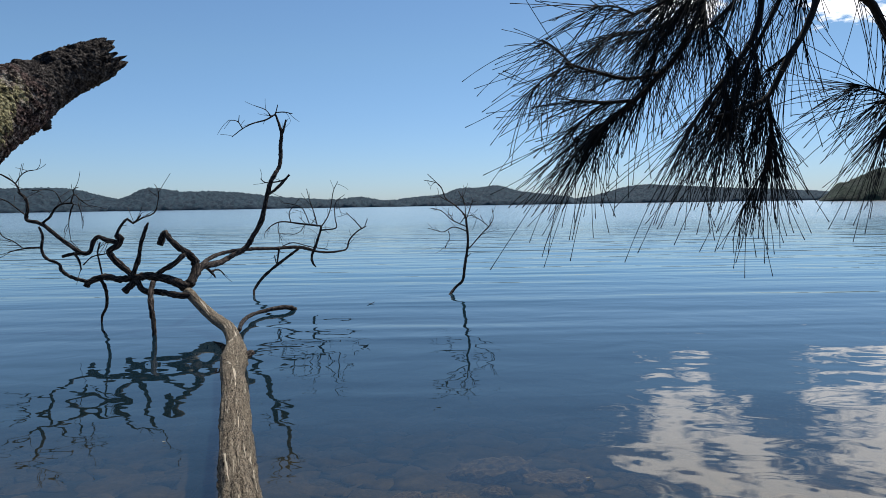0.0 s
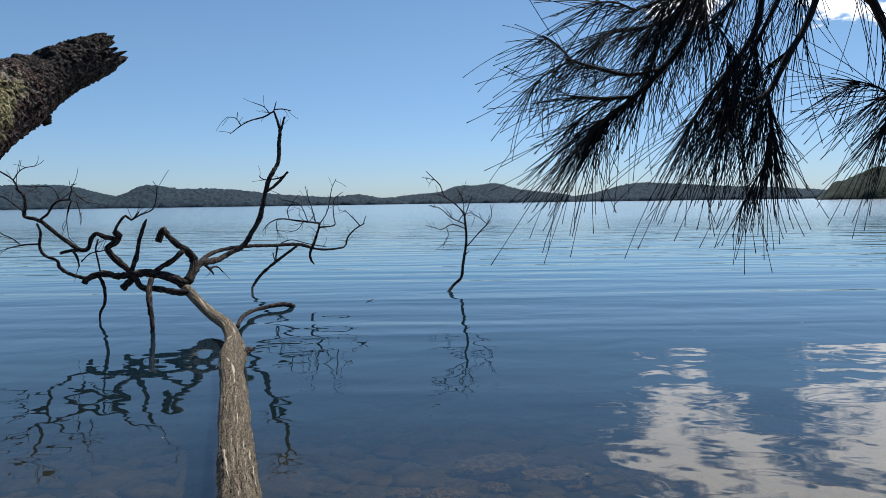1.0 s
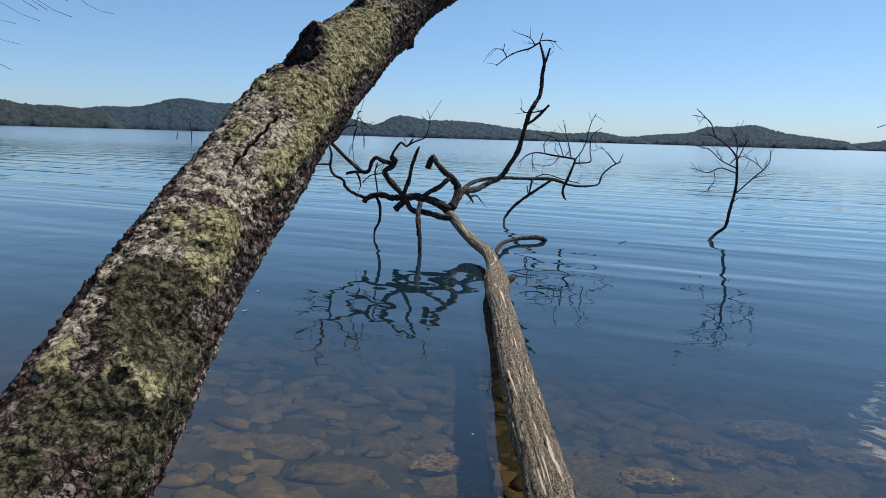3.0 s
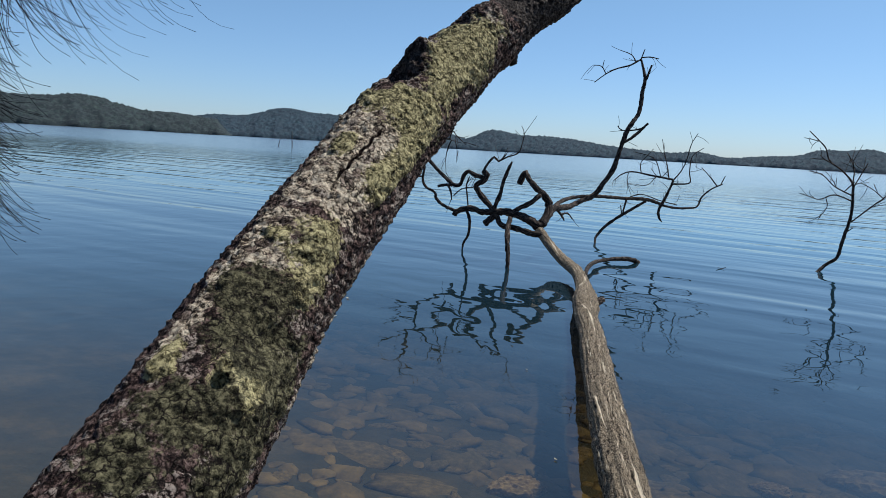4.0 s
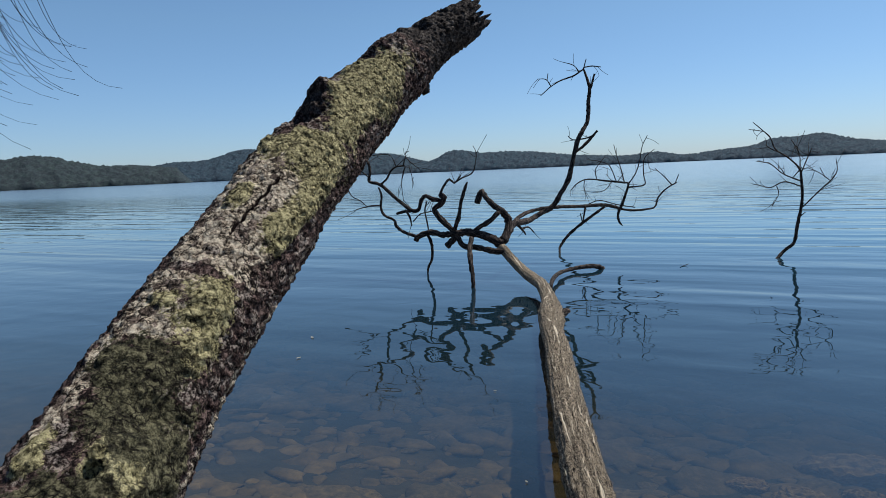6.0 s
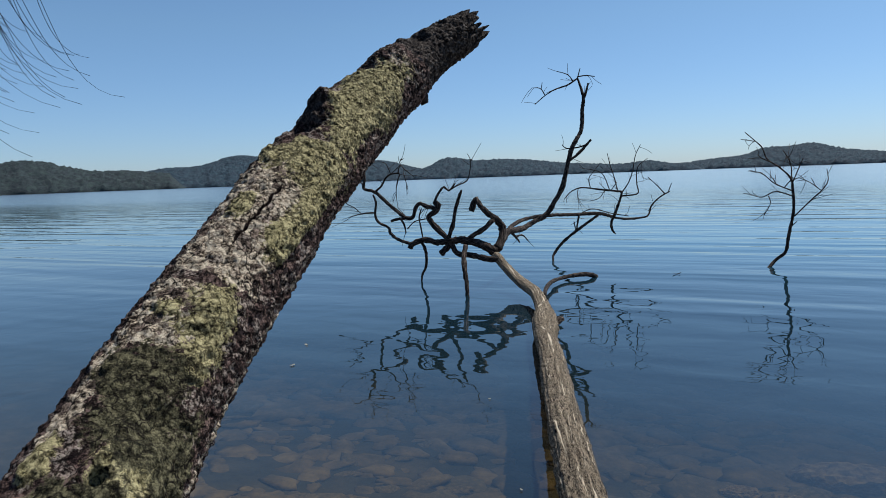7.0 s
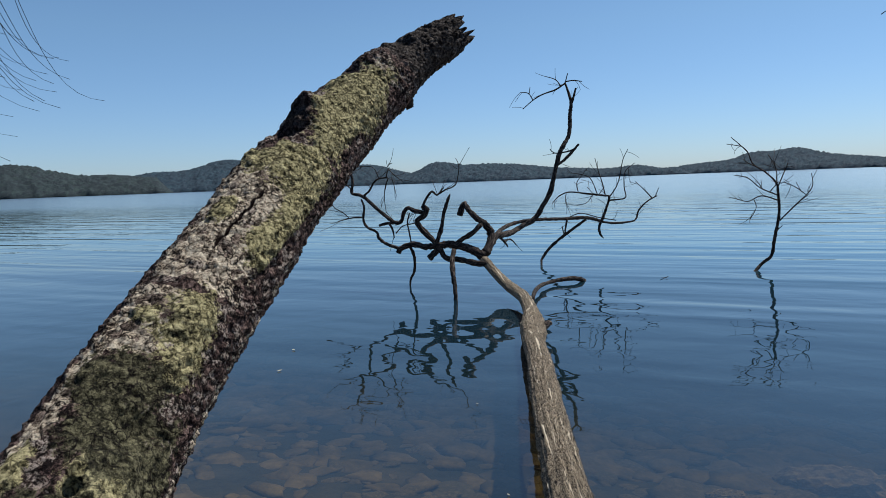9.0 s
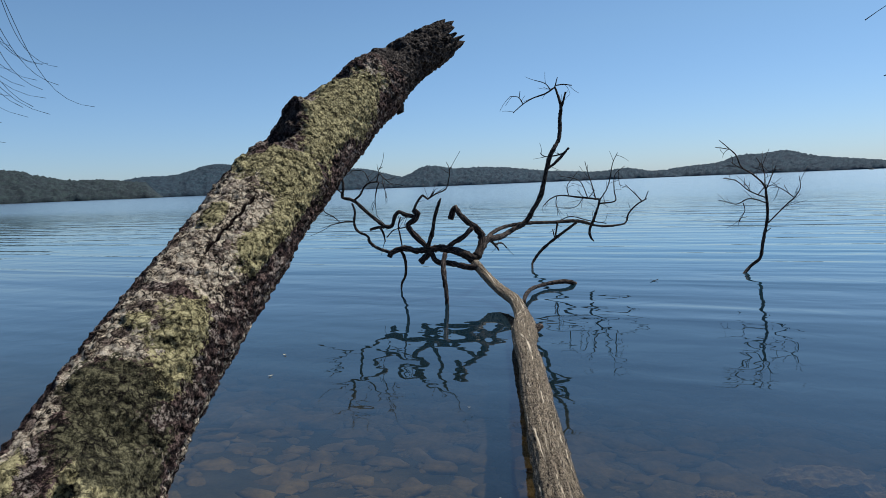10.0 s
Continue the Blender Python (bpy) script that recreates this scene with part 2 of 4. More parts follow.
def make_water():
    """Still lake water: mirror gloss by Fresnel over clear water that grows cloudy where it deepens."""
    mat = bpy.data.materials.new("lake_water")
    mat.use_nodes = True
    n, l = mat.node_tree.nodes, mat.node_tree.links
    n.clear()
    out = n.new("ShaderNodeOutputMaterial")
    co = n.new("ShaderNodeTexCoord")

    def waves(scale, stretch, turn, detail=2.0, distort=0.0):
        m = n.new("ShaderNodeMapping")
        m.inputs["Scale"].default_value = stretch
        m.inputs["Rotation"].default_value = (0, 0, radians(turn))
        t = n.new("ShaderNodeTexNoise")
        t.inputs["Scale"].default_value, t.inputs["Detail"].default_value = scale, detail
        t.inputs["Distortion"].default_value = distort
        l.new(co.outputs["Object"], m.inputs["Vector"])
        l.new(m.outputs["Vector"], t.inputs["Vector"])
        return t.outputs["Fac"]

    def bump(height, strength, distance, before=None):
        b = n.new("ShaderNodeBump")
        b.inputs["Strength"].default_value = strength
        if isinstance(distance, float):
            b.inputs["Distance"].default_value = distance
        else:
            l.new(distance, b.inputs["Distance"])
        l.new(height, b.inputs["Height"])
        if before is not None:
            l.new(before, b.inputs["Normal"])
        return b.outputs["Normal"]

    sep = n.new("ShaderNodeSeparateXYZ")
    l.new(co.outputs["Object"], sep.inputs["Vector"])

    def breeze(y0, y1, low, high):
        """The ripples rise from the sheltered shore to the open water."""
        m = n.new("ShaderNodeMapRange")
        m.interpolation_type = "SMOOTHSTEP"
        m.inputs["From Min"].default_value, m.inputs["From Max"].default_value = y0, y1
        m.inputs["To Min"].default_value, m.inputs["To Max"].default_value = low, high
        l.new(sep.outputs["Y"], m.inputs["Value"])
        return m.outputs["Result"]

    nm = bump(waves(1.0, (0.10, 0.85, 1), 4, 1.0, 0.5), 1.0, breeze(2.5, 11, 0.006, 0.042))
    nm = bump(waves(1.0, (0.45, 2.4, 1), -5, 1.0, 0.4), 1.0, breeze(5, 18, 0.0022, 0.011), nm)
    nm = bump(waves(1.0, (1.1, 1.7, 1), 25, 0.0, 0.8), 1.0, 0.0052, nm)
    nm = bump(waves(1.0, (2.6, 3.4, 1), -15, 1.0, 0.8), 1.0, 0.0019, nm)
    fres = n.new("ShaderNodeFresnel")
    fres.inputs["IOR"].default_value = 1.72
    l.new(nm, fres.inputs["Normal"])
    gloss = n.new("ShaderNodeBsdfGlossy")
    gloss.inputs["Color"].default_value = (1, 1, 1, 1)
    l.new(breeze(9, 70, 0.006, 0.13), gloss.inputs["Roughness"])
    l.new(nm, gloss.inputs["Normal"])
    clear = n.new("ShaderNodeBsdfTransparent")
    clear.inputs["Color"].default_value = (0.84, 0.83, 0.66, 1)
    silt_and_sky = n.new("ShaderNodeBsdfDiffuse")
    tone = n.new("ShaderNodeMix")
    tone.data_type = "RGBA"
    tone.inputs["A"].default_value, tone.inputs["B"].default_value = (0.010, 0.022, 0.025, 1), (0.007, 0.020, 0.031, 1)
    l.new(breeze(2.0, 8.0, 0.0, 1.0), tone.inputs["Factor"])
    # lighter blue far out: sky reflected by the ripples, put into the diffuse colour
    open_sky_tone = n.new("ShaderNodeMix")
    open_sky_tone.data_type = "RGBA"
    open_sky_tone.inputs["B"].default_value = (0.016, 0.080, 0.118, 1)
    l.new(breeze(8.5, 17.0, 0.0, 1.0), open_sky_tone.inputs["Factor"])
    l.new(tone.outputs["Result"], open_sky_tone.inputs["A"])
    l.new(open_sky_tone.outputs["Result"], silt_and_sky.inputs["Color"])
    depth = n.new("ShaderNodeMapRange")
    depth.interpolation_type = "SMOOTHSTEP"
    depth.inputs["From Min"].default_value, depth.inputs["From Max"].default_value = 1.5, 7.5
    depth.inputs["To Min"].default_value, depth.inputs["To Max"].default_value = 0.20, 0.95
    l.new(sep.outputs["Y"], depth.inputs["Value"])
    body = n.new("ShaderNodeMixShader")
    l.new(depth.outputs["Result"], body.inputs["Fac"])
    l.new(clear.outputs["BSDF"], body.inputs[1])
    l.new(silt_and_sky.outputs["BSDF"], body.inputs[2])
    top = n.new("ShaderNodeMixShader")
    l.new(fres.outputs["Fac"], top.inputs["Fac"])
    l.new(body.outputs["Shader"], top.inputs[1])
    l.new(gloss.outputs["BSDF"], top.inputs[2])
    l.new(top.outputs["Shader"], out.inputs["Surface"])
    return mat


def make_forest(name, dark, mid, light):
    k = Nodes(name, 0.95)
    c = k.ramp(k.noise(0.11, 5, 0.7), [(0.35, dark), (0.52, mid), (0.7, light)])
    c = k.mix(k.ramp(k.voronoi(0.10, out="Color"), [(0.25, 0.0), (0.75, 0.85)]), c, dark)
    k.colour(c)
    k.bump(k.noise(0.3, 4, 0.75), 1.0, 5.0)
    return k.mat


M_BARK, M_ROT, M_LOG, M_DEAD = make_mossy_bark(), make_dark_wood(), make_log_bark(), make_dead_wood()
# backlit shade is put into the needle colour, a near-black blue
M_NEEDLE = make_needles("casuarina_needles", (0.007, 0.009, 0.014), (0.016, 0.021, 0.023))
M_STEM = make_twig_bark()
M_STONE = make_stone("brown_stone", (0.085, 0.060, 0.030), (0.20, 0.135, 0.068), (0.36, 0.25, 0.125))
M_CRUST = make_stone("crusted_stone", (0.20, 0.12, 0.052), (0.42, 0.275, 0.125), (0.66, 0.48, 0.27), 0.10)
M_PALE_LEAF = make_needles("pale_dead_leaf", (0.42, 0.38, 0.30), (0.68, 0.64, 0.54))
M_GROUND, M_WATER = make_ground(), make_water()
# distance haze is put into the next two base colours as a blue tint
M_FOREST_HAZE = make_forest("hazed_far_forest", (0.009, 0.027, 0.046), (0.016, 0.047, 0.071), (0.029, 0.071, 0.088))
M_NEAR_HAZE = make_forest("hazed_near_forest", (0.009, 0.020, 0.026), (0.020, 0.040, 0.043), (0.042, 0.068, 0.060))
M_FOREST_DARK = make_forest("headland_forest", (0.006, 0.015, 0.009), (0.013, 0.030, 0.016), (0.030, 0.055, 0.028))


# ---- building helpers ----
def mesh_of(name, verts, faces, mat, uvs=None, smooth=True):
    me = bpy.data.meshes.new(name)
    me.from_pydata(verts, [], faces)
    if uvs is not None:
        layer = me.uv_layers.new(name="UVMap")
        idx = np.empty(len(me.loops), dtype=np.int32)
        me.loops.foreach_get("vertex_index", idx)
        layer.data.foreach_set("uv", np.asarray(uvs, dtype=np.float32)[idx].ravel())
    me.materials.append(mat)
    me.polygons.foreach_set("use_smooth", [smooth] * len(me.polygons))
    me.update()
    return me


def part(name, me, parent, label=""):
    ob = new(name, me)
    if parent is not None:
        ob.parent = parent
        ob.matrix_parent_inverse = parent.matrix_basis.inverted()
    return tagged(ob, label)


def base(name, at, label, category, **kw):
    ob = new(name)
    ob.empty_display_size = 0.1
    ob.matrix_basis = Matrix.Translation(at)
    return tagged(ob, label, category, **kw)


def spline(pts, step):
    """A smooth line through the points (tuples of any length), resampled at about step metres."""
    p = np.array(pts, dtype=float)
    p = np.vstack([2 * p[0] - p[1], p, 2 * p[-1] - p[-2]])
    rows = []
    for i in range(1, len(p) - 2):
        a, b, c, d = p[i - 1], p[i], p[i + 1], p[i + 2]
        k = max(2, int(np.linalg.norm((c - b)[:3]) / step))
        for j in range(k):
            t = j / k
            rows.append(0.5 * (2 * b + (c - a) * t + (2 * a - 5 * b + 4 * c - d) * t * t + (3 * b - a - 3 * c + d) * t ** 3))
    rows.append(p[-2])
    return np.array(rows)


def frames_along(line):
    """Tangent and two side vectors at each point, without twist."""
    t = np.gradient(line, axis=0)
    t /= np.linalg.norm(t, axis=1)[:, None] + 1e-9
    u = np.zeros_like(t)
    up = np.array((0.0, 0.0, 1.0)) if abs(t[0][2]) < 0.9 else np.array((1.0, 0.0, 0.0))
    u[0] = up - t[0] * (up @ t[0])
    u[0] /= np.linalg.norm(u[0])
    for i in range(1, len(t)):
        v = u[i - 1] - t[i] * (u[i - 1] @ t[i])
        u[i] = v / (np.linalg.norm(v) + 1e-9)
    return t, u, np.cross(t, u)


def tube(name, pts, mat, sides=8, step=0.05, rough=0.10, knots=0.0, frayed=0.0, sunk=0.0):
    """A tapered, uneven round limb along points (x, y, z, radius), closed at both ends."""
    rows = spline(pts, step)
    line, rad = rows[:, :3], np.maximum(rows[:, 3], 0.002)
    t, u, w = frames_along(line)
    verts, uvs = [], []
    run = np.concatenate([[0], np.cumsum(np.linalg.norm(np.diff(line, axis=0), axis=1))])
    for i in range(len(line)):
        for j in range(sides + 1):
            a = 2 * math.pi * (j % sides) / sides
            d = u[i] * math.cos(a) + w[i] * math.sin(a)
            q = Vector(line[i] + d * rad[i])
            lump = noise.noise(q * (0.6 / max(rad[i], 0.01))) * rough
            if knots:
                lump += knots * max(0.0, noise.noise(q * (0.22 / max(rad[i], 0.01)) + Vector((5, 3, 1))))
            if frayed:
                ridge = noise.noise(Vector((math.cos(a) * 5.5, math.sin(a) * 5.5, run[i] * 2.2)))
                lump += frayed * (noise.fractal(q * 26, 0.8, 2.1, 3) + 1.2 * ridge * (mat == M_LOG))
            p = line[i] + d * rad[i] * (1 + lump)
            if sunk and d[2] < 0:
                p[:2] = line[i][:2] + (p[:2] - line[i][:2]) * (1 + 0.5 * d[2])
                p[2] += d[2] * sunk * max(0.0, min(1.0, (6.2 - p[1]) / 1.2))
            verts.append(tuple(p))
            uvs.append((j / sides * 2 * math.pi * rad[i], run[i]))
    s = sides + 1
    faces = [(i * s + j, i * s + j + 1, (i + 1) * s + j + 1, (i + 1) * s + j) for i in range(len(line) - 1) for j in range(sides)]
    faces.append(tuple(range(sides - 1, -1, -1)))
    faces.append(tuple((len(line) - 1) * s + j for j in range(sides)))
    return mesh_of(name, verts, faces, mat, uvs)


# ---- ground, lake bed and water ----
def bed_height(x, y):
    """Bank behind the shore, shelving bed in front of it."""
    edge = 0.70 + 0.25 * math.sin(x * 0.7) + 0.15 * math.sin(x * 1.9 + 1)
    s = y - edge
    if s < 0:
        z = 0.30 * (1 - math.exp(s * 0.45)) + 0.02 * min(-s, 25)
    else:
        z = -0.80 * (1 - math.exp(-s * 0.15)) - 0.02 * min(s, 120)
    return z + 0.02 * noise.noise(Vector((x * 1.3, y * 1.3, 0)))


def make_ground_sheet():
    near_x = np.linspace(-9, 9, 91)
    far = np.array([14, 25, 50, 120, 300, 900, 2400, 4500])
    xs = np.concatenate([-far[::-1], near_x, far])
    ys = np.concatenate([-far[::-1], np.linspace(-8, 14, 111), [20, 30, 60, 140, 400, 1000, 2400, 4500]])
    verts = [(x, y, bed_height(x, y)) for y in ys for x in xs]
    w = len(xs)
    faces = [(j * w + i, j * w + i + 1, (j + 1) * w + i + 1, (j + 1) * w + i) for j in range(len(ys) - 1) for i in range(w - 1)]
    ob = new("ground", mesh_of("ground", verts, faces, M_GROUND))
    tagged(ob, "silty brown lake bed rising to an earth bank", "ground", kind="structure")


make_ground_sheet()
water = new("water", mesh_of("water", [(-4500, -0.2, 0), (4500, -0.2, 0), (4500, 4500, 0), (-4500, 4500, 0)], [(0, 1, 2, 3)], M_WATER))
tagged(water, "calm blue lake water with soft ripples", "water", kind="structure")


# ---- far wooded shores ----
def wooded_hill(az0, az1, dist, depth, humps, mat, label, floor=9.0, cell=3.0, crown=10.0):
    """A forested hill between two bearings (degrees right of ahead): humps are (bearing, half width, height in metres)."""
    n_a = max(30, int(radians(az1 - az0) * dist / cell))
    n_d = max(14, int(depth / (cell * 2.2)))
    verts = []
    for j in range(n_d + 1):
        f = j / n_d
        for i in range(n_a + 1):
            az = az0 + (az1 - az0) * i / n_a
            r = dist + depth * f + 14 * noise.noise(Vector((az * 0.9, f * 0.5, dist)))
            x, y = r * math.sin(radians(az)), r * math.cos(radians(az))
            top = sum(h * math.exp(-((az - c) / s) ** 2) for c, s, h in humps)
            end = min(1.0, (az - az0) / 1.2 + 0.02, (az1 - az) / 1.2 + 0.02)
            slope = math.sin(min(f, 0.62) / 0.62 * math.pi / 2) ** 1.1 if f < 0.62 else 1 - ((f - 0.62) / 0.38) ** 2 * 0.8
            z = (floor * (0.35 + 0.65 * min(1, f * 9)) + top * slope * (1 + 0.06 * noise.noise(Vector((x, y, 0)) * 0.006))) * max(end, 0.05)
            d = noise.voronoi(Vector((x, y, 0)) / crown, distance_metric="DISTANCE", exponent=2.5)[0]
            z += (1 - min(1, d[0] * 1.3)) * crown * 0.8 * max(end, 0.1) + 2.2 * noise.noise(Vector((x, y, 3)) * 0.05)
            if j == 0:
                z = max(0.4, z * 0.25)
            verts.append((x, y, z))
    w = n_a + 1
    front = [(dist * math.sin(radians(az0 + (az1 - az0) * i / n_a)), dist * math.cos(radians(az0 + (az1 - az0) * i / n_a)), -4.0) for i in range(w)]
    off = len(verts)
    verts += front
    faces = [(j * w + i, j * w + i + 1, (j + 1) * w + i + 1, (j + 1) * w + i) for j in range(n_d) for i in range(w - 1)]
    faces += [(off + i, off + i + 1, i + 1, i) for i in range(w - 1)]
    ob = new("wooded_hill", mesh_of("wooded_hill", verts, faces, mat))
    return tagged(ob, label, "hill", kind="structure")


wooded_hill(-76, -46, 1350, 420, [(-68, 7, 47), (-56.3, 3.0, 36), (-60.5, 4, 26), (-50, 5, 28)], M_NEAR_HAZE, "forested hill on the far shore, grey-green eucalypts hazed bluer")
wooded_hill(-53, -25, 1650, 520, [(-41.8, 2.6, 56), (-37.5, 3.2, 53), (-31, 4.5, 48), (-47, 4, 42)], M_FOREST_HAZE, "long forested ridge with a rounded summit across the lake")
wooded_hill(-30, -3, 1500, 420, [(-24.3, 2.0, 29), (-20, 4.5, 29), (-14, 5.5, 11), (-7.4, 1.5, 11)], M_FOREST_HAZE, "low forested ridge tapering to a point, hazed blue-green")
wooded_hill(-6.5, 12, 1700, 480, [(1.5, 1.5, 25), (4.2, 1.8, 27), (6.5, 4, 22), (-1.5, 3, 16)], M_FOREST_HAZE, "forested island-like hill with a flat top")
wooded_hill(8, 36, 1750, 480, [(16, 3, 32), (20, 3.2, 23), (25.5, 5, 20)], M_FOREST_HAZE, "distant low wooded ridge over the water")
wooded_hill(29.6, 60, 620, 260, [(33.5, 2.2, 12), (38, 4, 18), (48, 8, 24)], M_FOREST_DARK, "nearer wooded headland with dark green trees", floor=9.0, cell=2.0, crown=7.0)


def unseen_woods():
    """A wood added out of view behind the shore to block skylight: a wall of leafy crowns in an arc round the bank."""
    verts, n_a, n_h = [], 220, 60
    for j in range(n_h + 1):
        f = j / n_h
        for i in range(n_a + 1):
            az = radians(112 + 136 * i / n_a)
            r = 10.5 + 5.0 * f * f
            q = Vector((math.sin(az) * r, math.cos(az) * r, 12.0 * f))
            cell = noise.voronoi(q / 1.5)[0][0]
            r += 1.3 * cell + 0.6 * noise.fractal(q * 1.6, 0.8, 2.0, 3) + 2.0 * noise.noise(q * 0.25)
            top = 0.8 + 0.35 * noise.noise(Vector((az * 3, 5, 0))) + 0.15 * noise.noise(Vector((az * 14, 2, 0)))
            verts.append((math.sin(az) * r, math.cos(az) * r, 12.0 * f * top))
    w = n_a + 1
    faces = [(j * w + i, j * w + i + 1, (j + 1) * w + i + 1, (j + 1) * w + i) for j in range(n_h) for i in range(n_a)]
    ob = new("backdrop", mesh_of("backdrop", verts, faces, M_FOREST_DARK))
    tagged(ob, "unseen dark green wood behind the shore, added to block skylight", "woods", kind="structure")


unseen_woods()


# ---- the fallen tree in the shallows ----
fallen = base("fallen_tree", (-0.8, 2.6, -0.2), "bare fallen tree lying half sunk in the lake", "fallen tree")


def limb(name, pts):
    thick = max(p[3] for p in pts)
    if name == "trunk":
        me = tube(name, pts, M_LOG, 80, 0.016, 0.08, 0.06, 0.075, 0.10)
    else:
        me = tube(name, pts, M_DEAD, 20 if thick > 0.05 else 10 if thick > 0.02 else 6, 0.025 if thick > 0.02 else 0.04, 0.26, 0.40, 0.16)
    if name == "twig" and len(pts) > 2:
        for _ in range(len(pts)):
            i = shoots.randrange(1, len(pts))
            a, b = Vector(pts[i - 1][:3]), Vector(pts[i][:3])
            at = a.lerp(b, shoots.random())
            d = ((b - a).normalized() + Vector([shoots.gauss(0, 0.6) for _ in range(3)])).normalized()
            ln = shoots.uniform(0.08, 0.30)
            bend = Vector([shoots.gauss(0, 0.05) for _ in range(3)])
            q = [(*(at + d * ln * f + bend * f * f), 0.0042 - 0.0012 * f) for f in (0.0, 0.35, 0.7, 1.0)]
            part("shoot", tube("shoot", q, M_DEAD, 5, 0.08, 0.1), owner)
    part(name, me, owner, "grey-brown weathered log with pale cracks" if name == "trunk" else "")


shoots = random.Random(5)
owner = fallen
limb("trunk", [(-0.150, 1.000, 0.320, 0.112), (-0.480, 1.970, 0.235, 0.102), (-0.715, 2.600, 0.205, 0.094), (-0.995, 3.360, 0.200, 0.096), (-1.237, 4.080, 0.178, 0.098), (-1.450, 4.720, 0.166, 0.100), (-1.640, 5.310, 0.150, 0.098), (-1.838, 5.850, 0.130, 0.098), (-2.030, 6.500, 0.110, 0.131), (-2.240, 7.190, 0.090, 0.098), (-2.390, 7.600, 0.100, 0.084), (-2.580, 8.000, 0.150, 0.080), (-2.770, 8.300, 0.170, 0.078), (-3.032, 8.677, 0.204, 0.075), (-3.319, 9.012, 0.320, 0.071), (-3.509, 9.131, 0.467, 0.070)])
limb("limb", [(-2.04, 6.59, 0.10, 0.034), (-1.96, 6.60, 0.13, 0.039), (-1.92, 6.71, 0.15, 0.028)])
limb("limb", [(-3.52, 9.20, 0.51, 0.067), (-3.67, 9.14, 0.60, 0.060), (-3.84, 9.14, 0.66, 0.052), (-4.05, 9.14, 0.69, 0.049), (-4.41, 9.13, 0.65, 0.041), (-4.63, 9.13, 0.69, 0.041), (-4.84, 9.13, 0.62, 0.041), (-4.89, 9.13, 0.56, 0.038)])
limb("limb", [(-3.43, 9.08, 0.42, 0.048), (-3.58, 9.03, 0.43, 0.045), (-3.85, 9.08, 0.47, 0.039), (-4.06, 9.08, 0.49, 0.039), (-4.19, 9.13, 0.61, 0.040), (-4.28, 9.15, 0.72, 0.040), (-4.44, 9.16, 0.86, 0.041), (-4.53, 9.16, 0.96, 0.040), (-4.56, 9.16, 1.04, 0.038), (-4.45, 9.16, 1.11, 0.043), (-4.40, 9.17, 1.20, 0.043), (-4.47, 9.18, 1.25, 0.037)])
limb("limb", [(-4.42, 9.17, 1.15, 0.031), (-4.59, 9.18, 1.18, 0.031), (-4.73, 9.20, 1.23, 0.028), (-4.81, 9.20, 1.14, 0.028), (-4.85, 9.20, 1.03, 0.028), (-4.98, 9.21, 1.02, 0.029), (-5.25, 9.24, 1.20, 0.026), (-5.54, 9.27, 1.42, 0.026), (-5.75, 9.29, 1.48, 0.023), (-5.73, 9.29, 1.62, 0.020), (-5.76, 9.31, 1.76, 0.020), (-5.86, 9.31, 1.87, 0.017)])
limb("twig", [(-5.84, 9.31, 1.86, 0.013), (-5.90, 9.32, 1.98, 0.012), (-6.07, 9.35, 2.09, 0.010), (-6.27, 9.43, 2.15, 0.009)])
limb("twig", [(-5.73, 9.29, 1.52, 0.013), (-5.87, 9.31, 1.62, 0.010), (-6.05, 9.35, 1.74, 0.009), (-6.27, 9.43, 1.80, 0.007)])
limb("twig", [(-5.90, 9.32, 1.98, 0.009), (-5.84, 9.35, 2.09, 0.007), (-5.75, 9.35, 2.15, 0.007), (-5.61, 9.35, 2.17, 0.005)])
limb("twig", [(-5.54, 9.27, 1.42, 0.017), (-5.41, 9.27, 1.52, 0.017), (-5.35, 9.27, 1.62, 0.015), (-5.24, 9.27, 1.69, 0.013), (-5.09, 9.27, 1.70, 0.010)])
limb("twig", [(-5.12, 9.27, 1.69, 0.010), (-5.07, 9.27, 1.82, 0.008), (-4.98, 9.27, 1.74, 0.006), (-4.82, 9.25, 1.63, 0.004)])
limb("twig", [(-5.07, 9.27, 1.82, 0.006), (-5.08, 9.29, 1.89, 0.006), (-5.01, 9.29, 1.92, 0.004)])
limb("twig", [(-5.08, 9.27, 1.69, 0.010), (-5.13, 9.26, 1.56, 0.008), (-5.15, 9.25, 1.39, 0.006), (-5.13, 9.25, 1.16, 0.004)])
limb("twig", [(-5.24, 9.27, 1.69, 0.008), (-5.34, 9.29, 1.86, 0.006), (-5.50, 9.29, 1.89, 0.005), (-5.67, 9.31, 1.88, 0.004)])
limb("twig", [(-5.02, 9.27, 1.70, 0.007), (-4.97, 9.25, 1.56, 0.005), (-4.95, 9.25, 1.45, 0.004)])
limb("limb", [(-4.86, 9.13, 0.62, 0.025), (-5.11, 9.14, 0.70, 0.022), (-5.23, 9.15, 0.79, 0.023), (-5.26, 9.16, 0.87, 0.019), (-5.43, 9.16, 0.95, 0.019), (-5.50, 9.18, 1.07, 0.018), (-5.49, 9.20, 1.25, 0.017), (-5.55, 9.23, 1.38, 0.013)])
limb("twig", [(-5.50, 9.18, 1.10, 0.013), (-5.73, 9.20, 1.09, 0.010), (-5.99, 9.23, 1.04, 0.007)])
limb("twig", [(-5.78, 9.20, 1.10, 0.008), (-5.92, 9.23, 1.19, 0.007), (-6.05, 9.23, 1.25, 0.007), (-6.16, 9.25, 1.39, 0.005)])
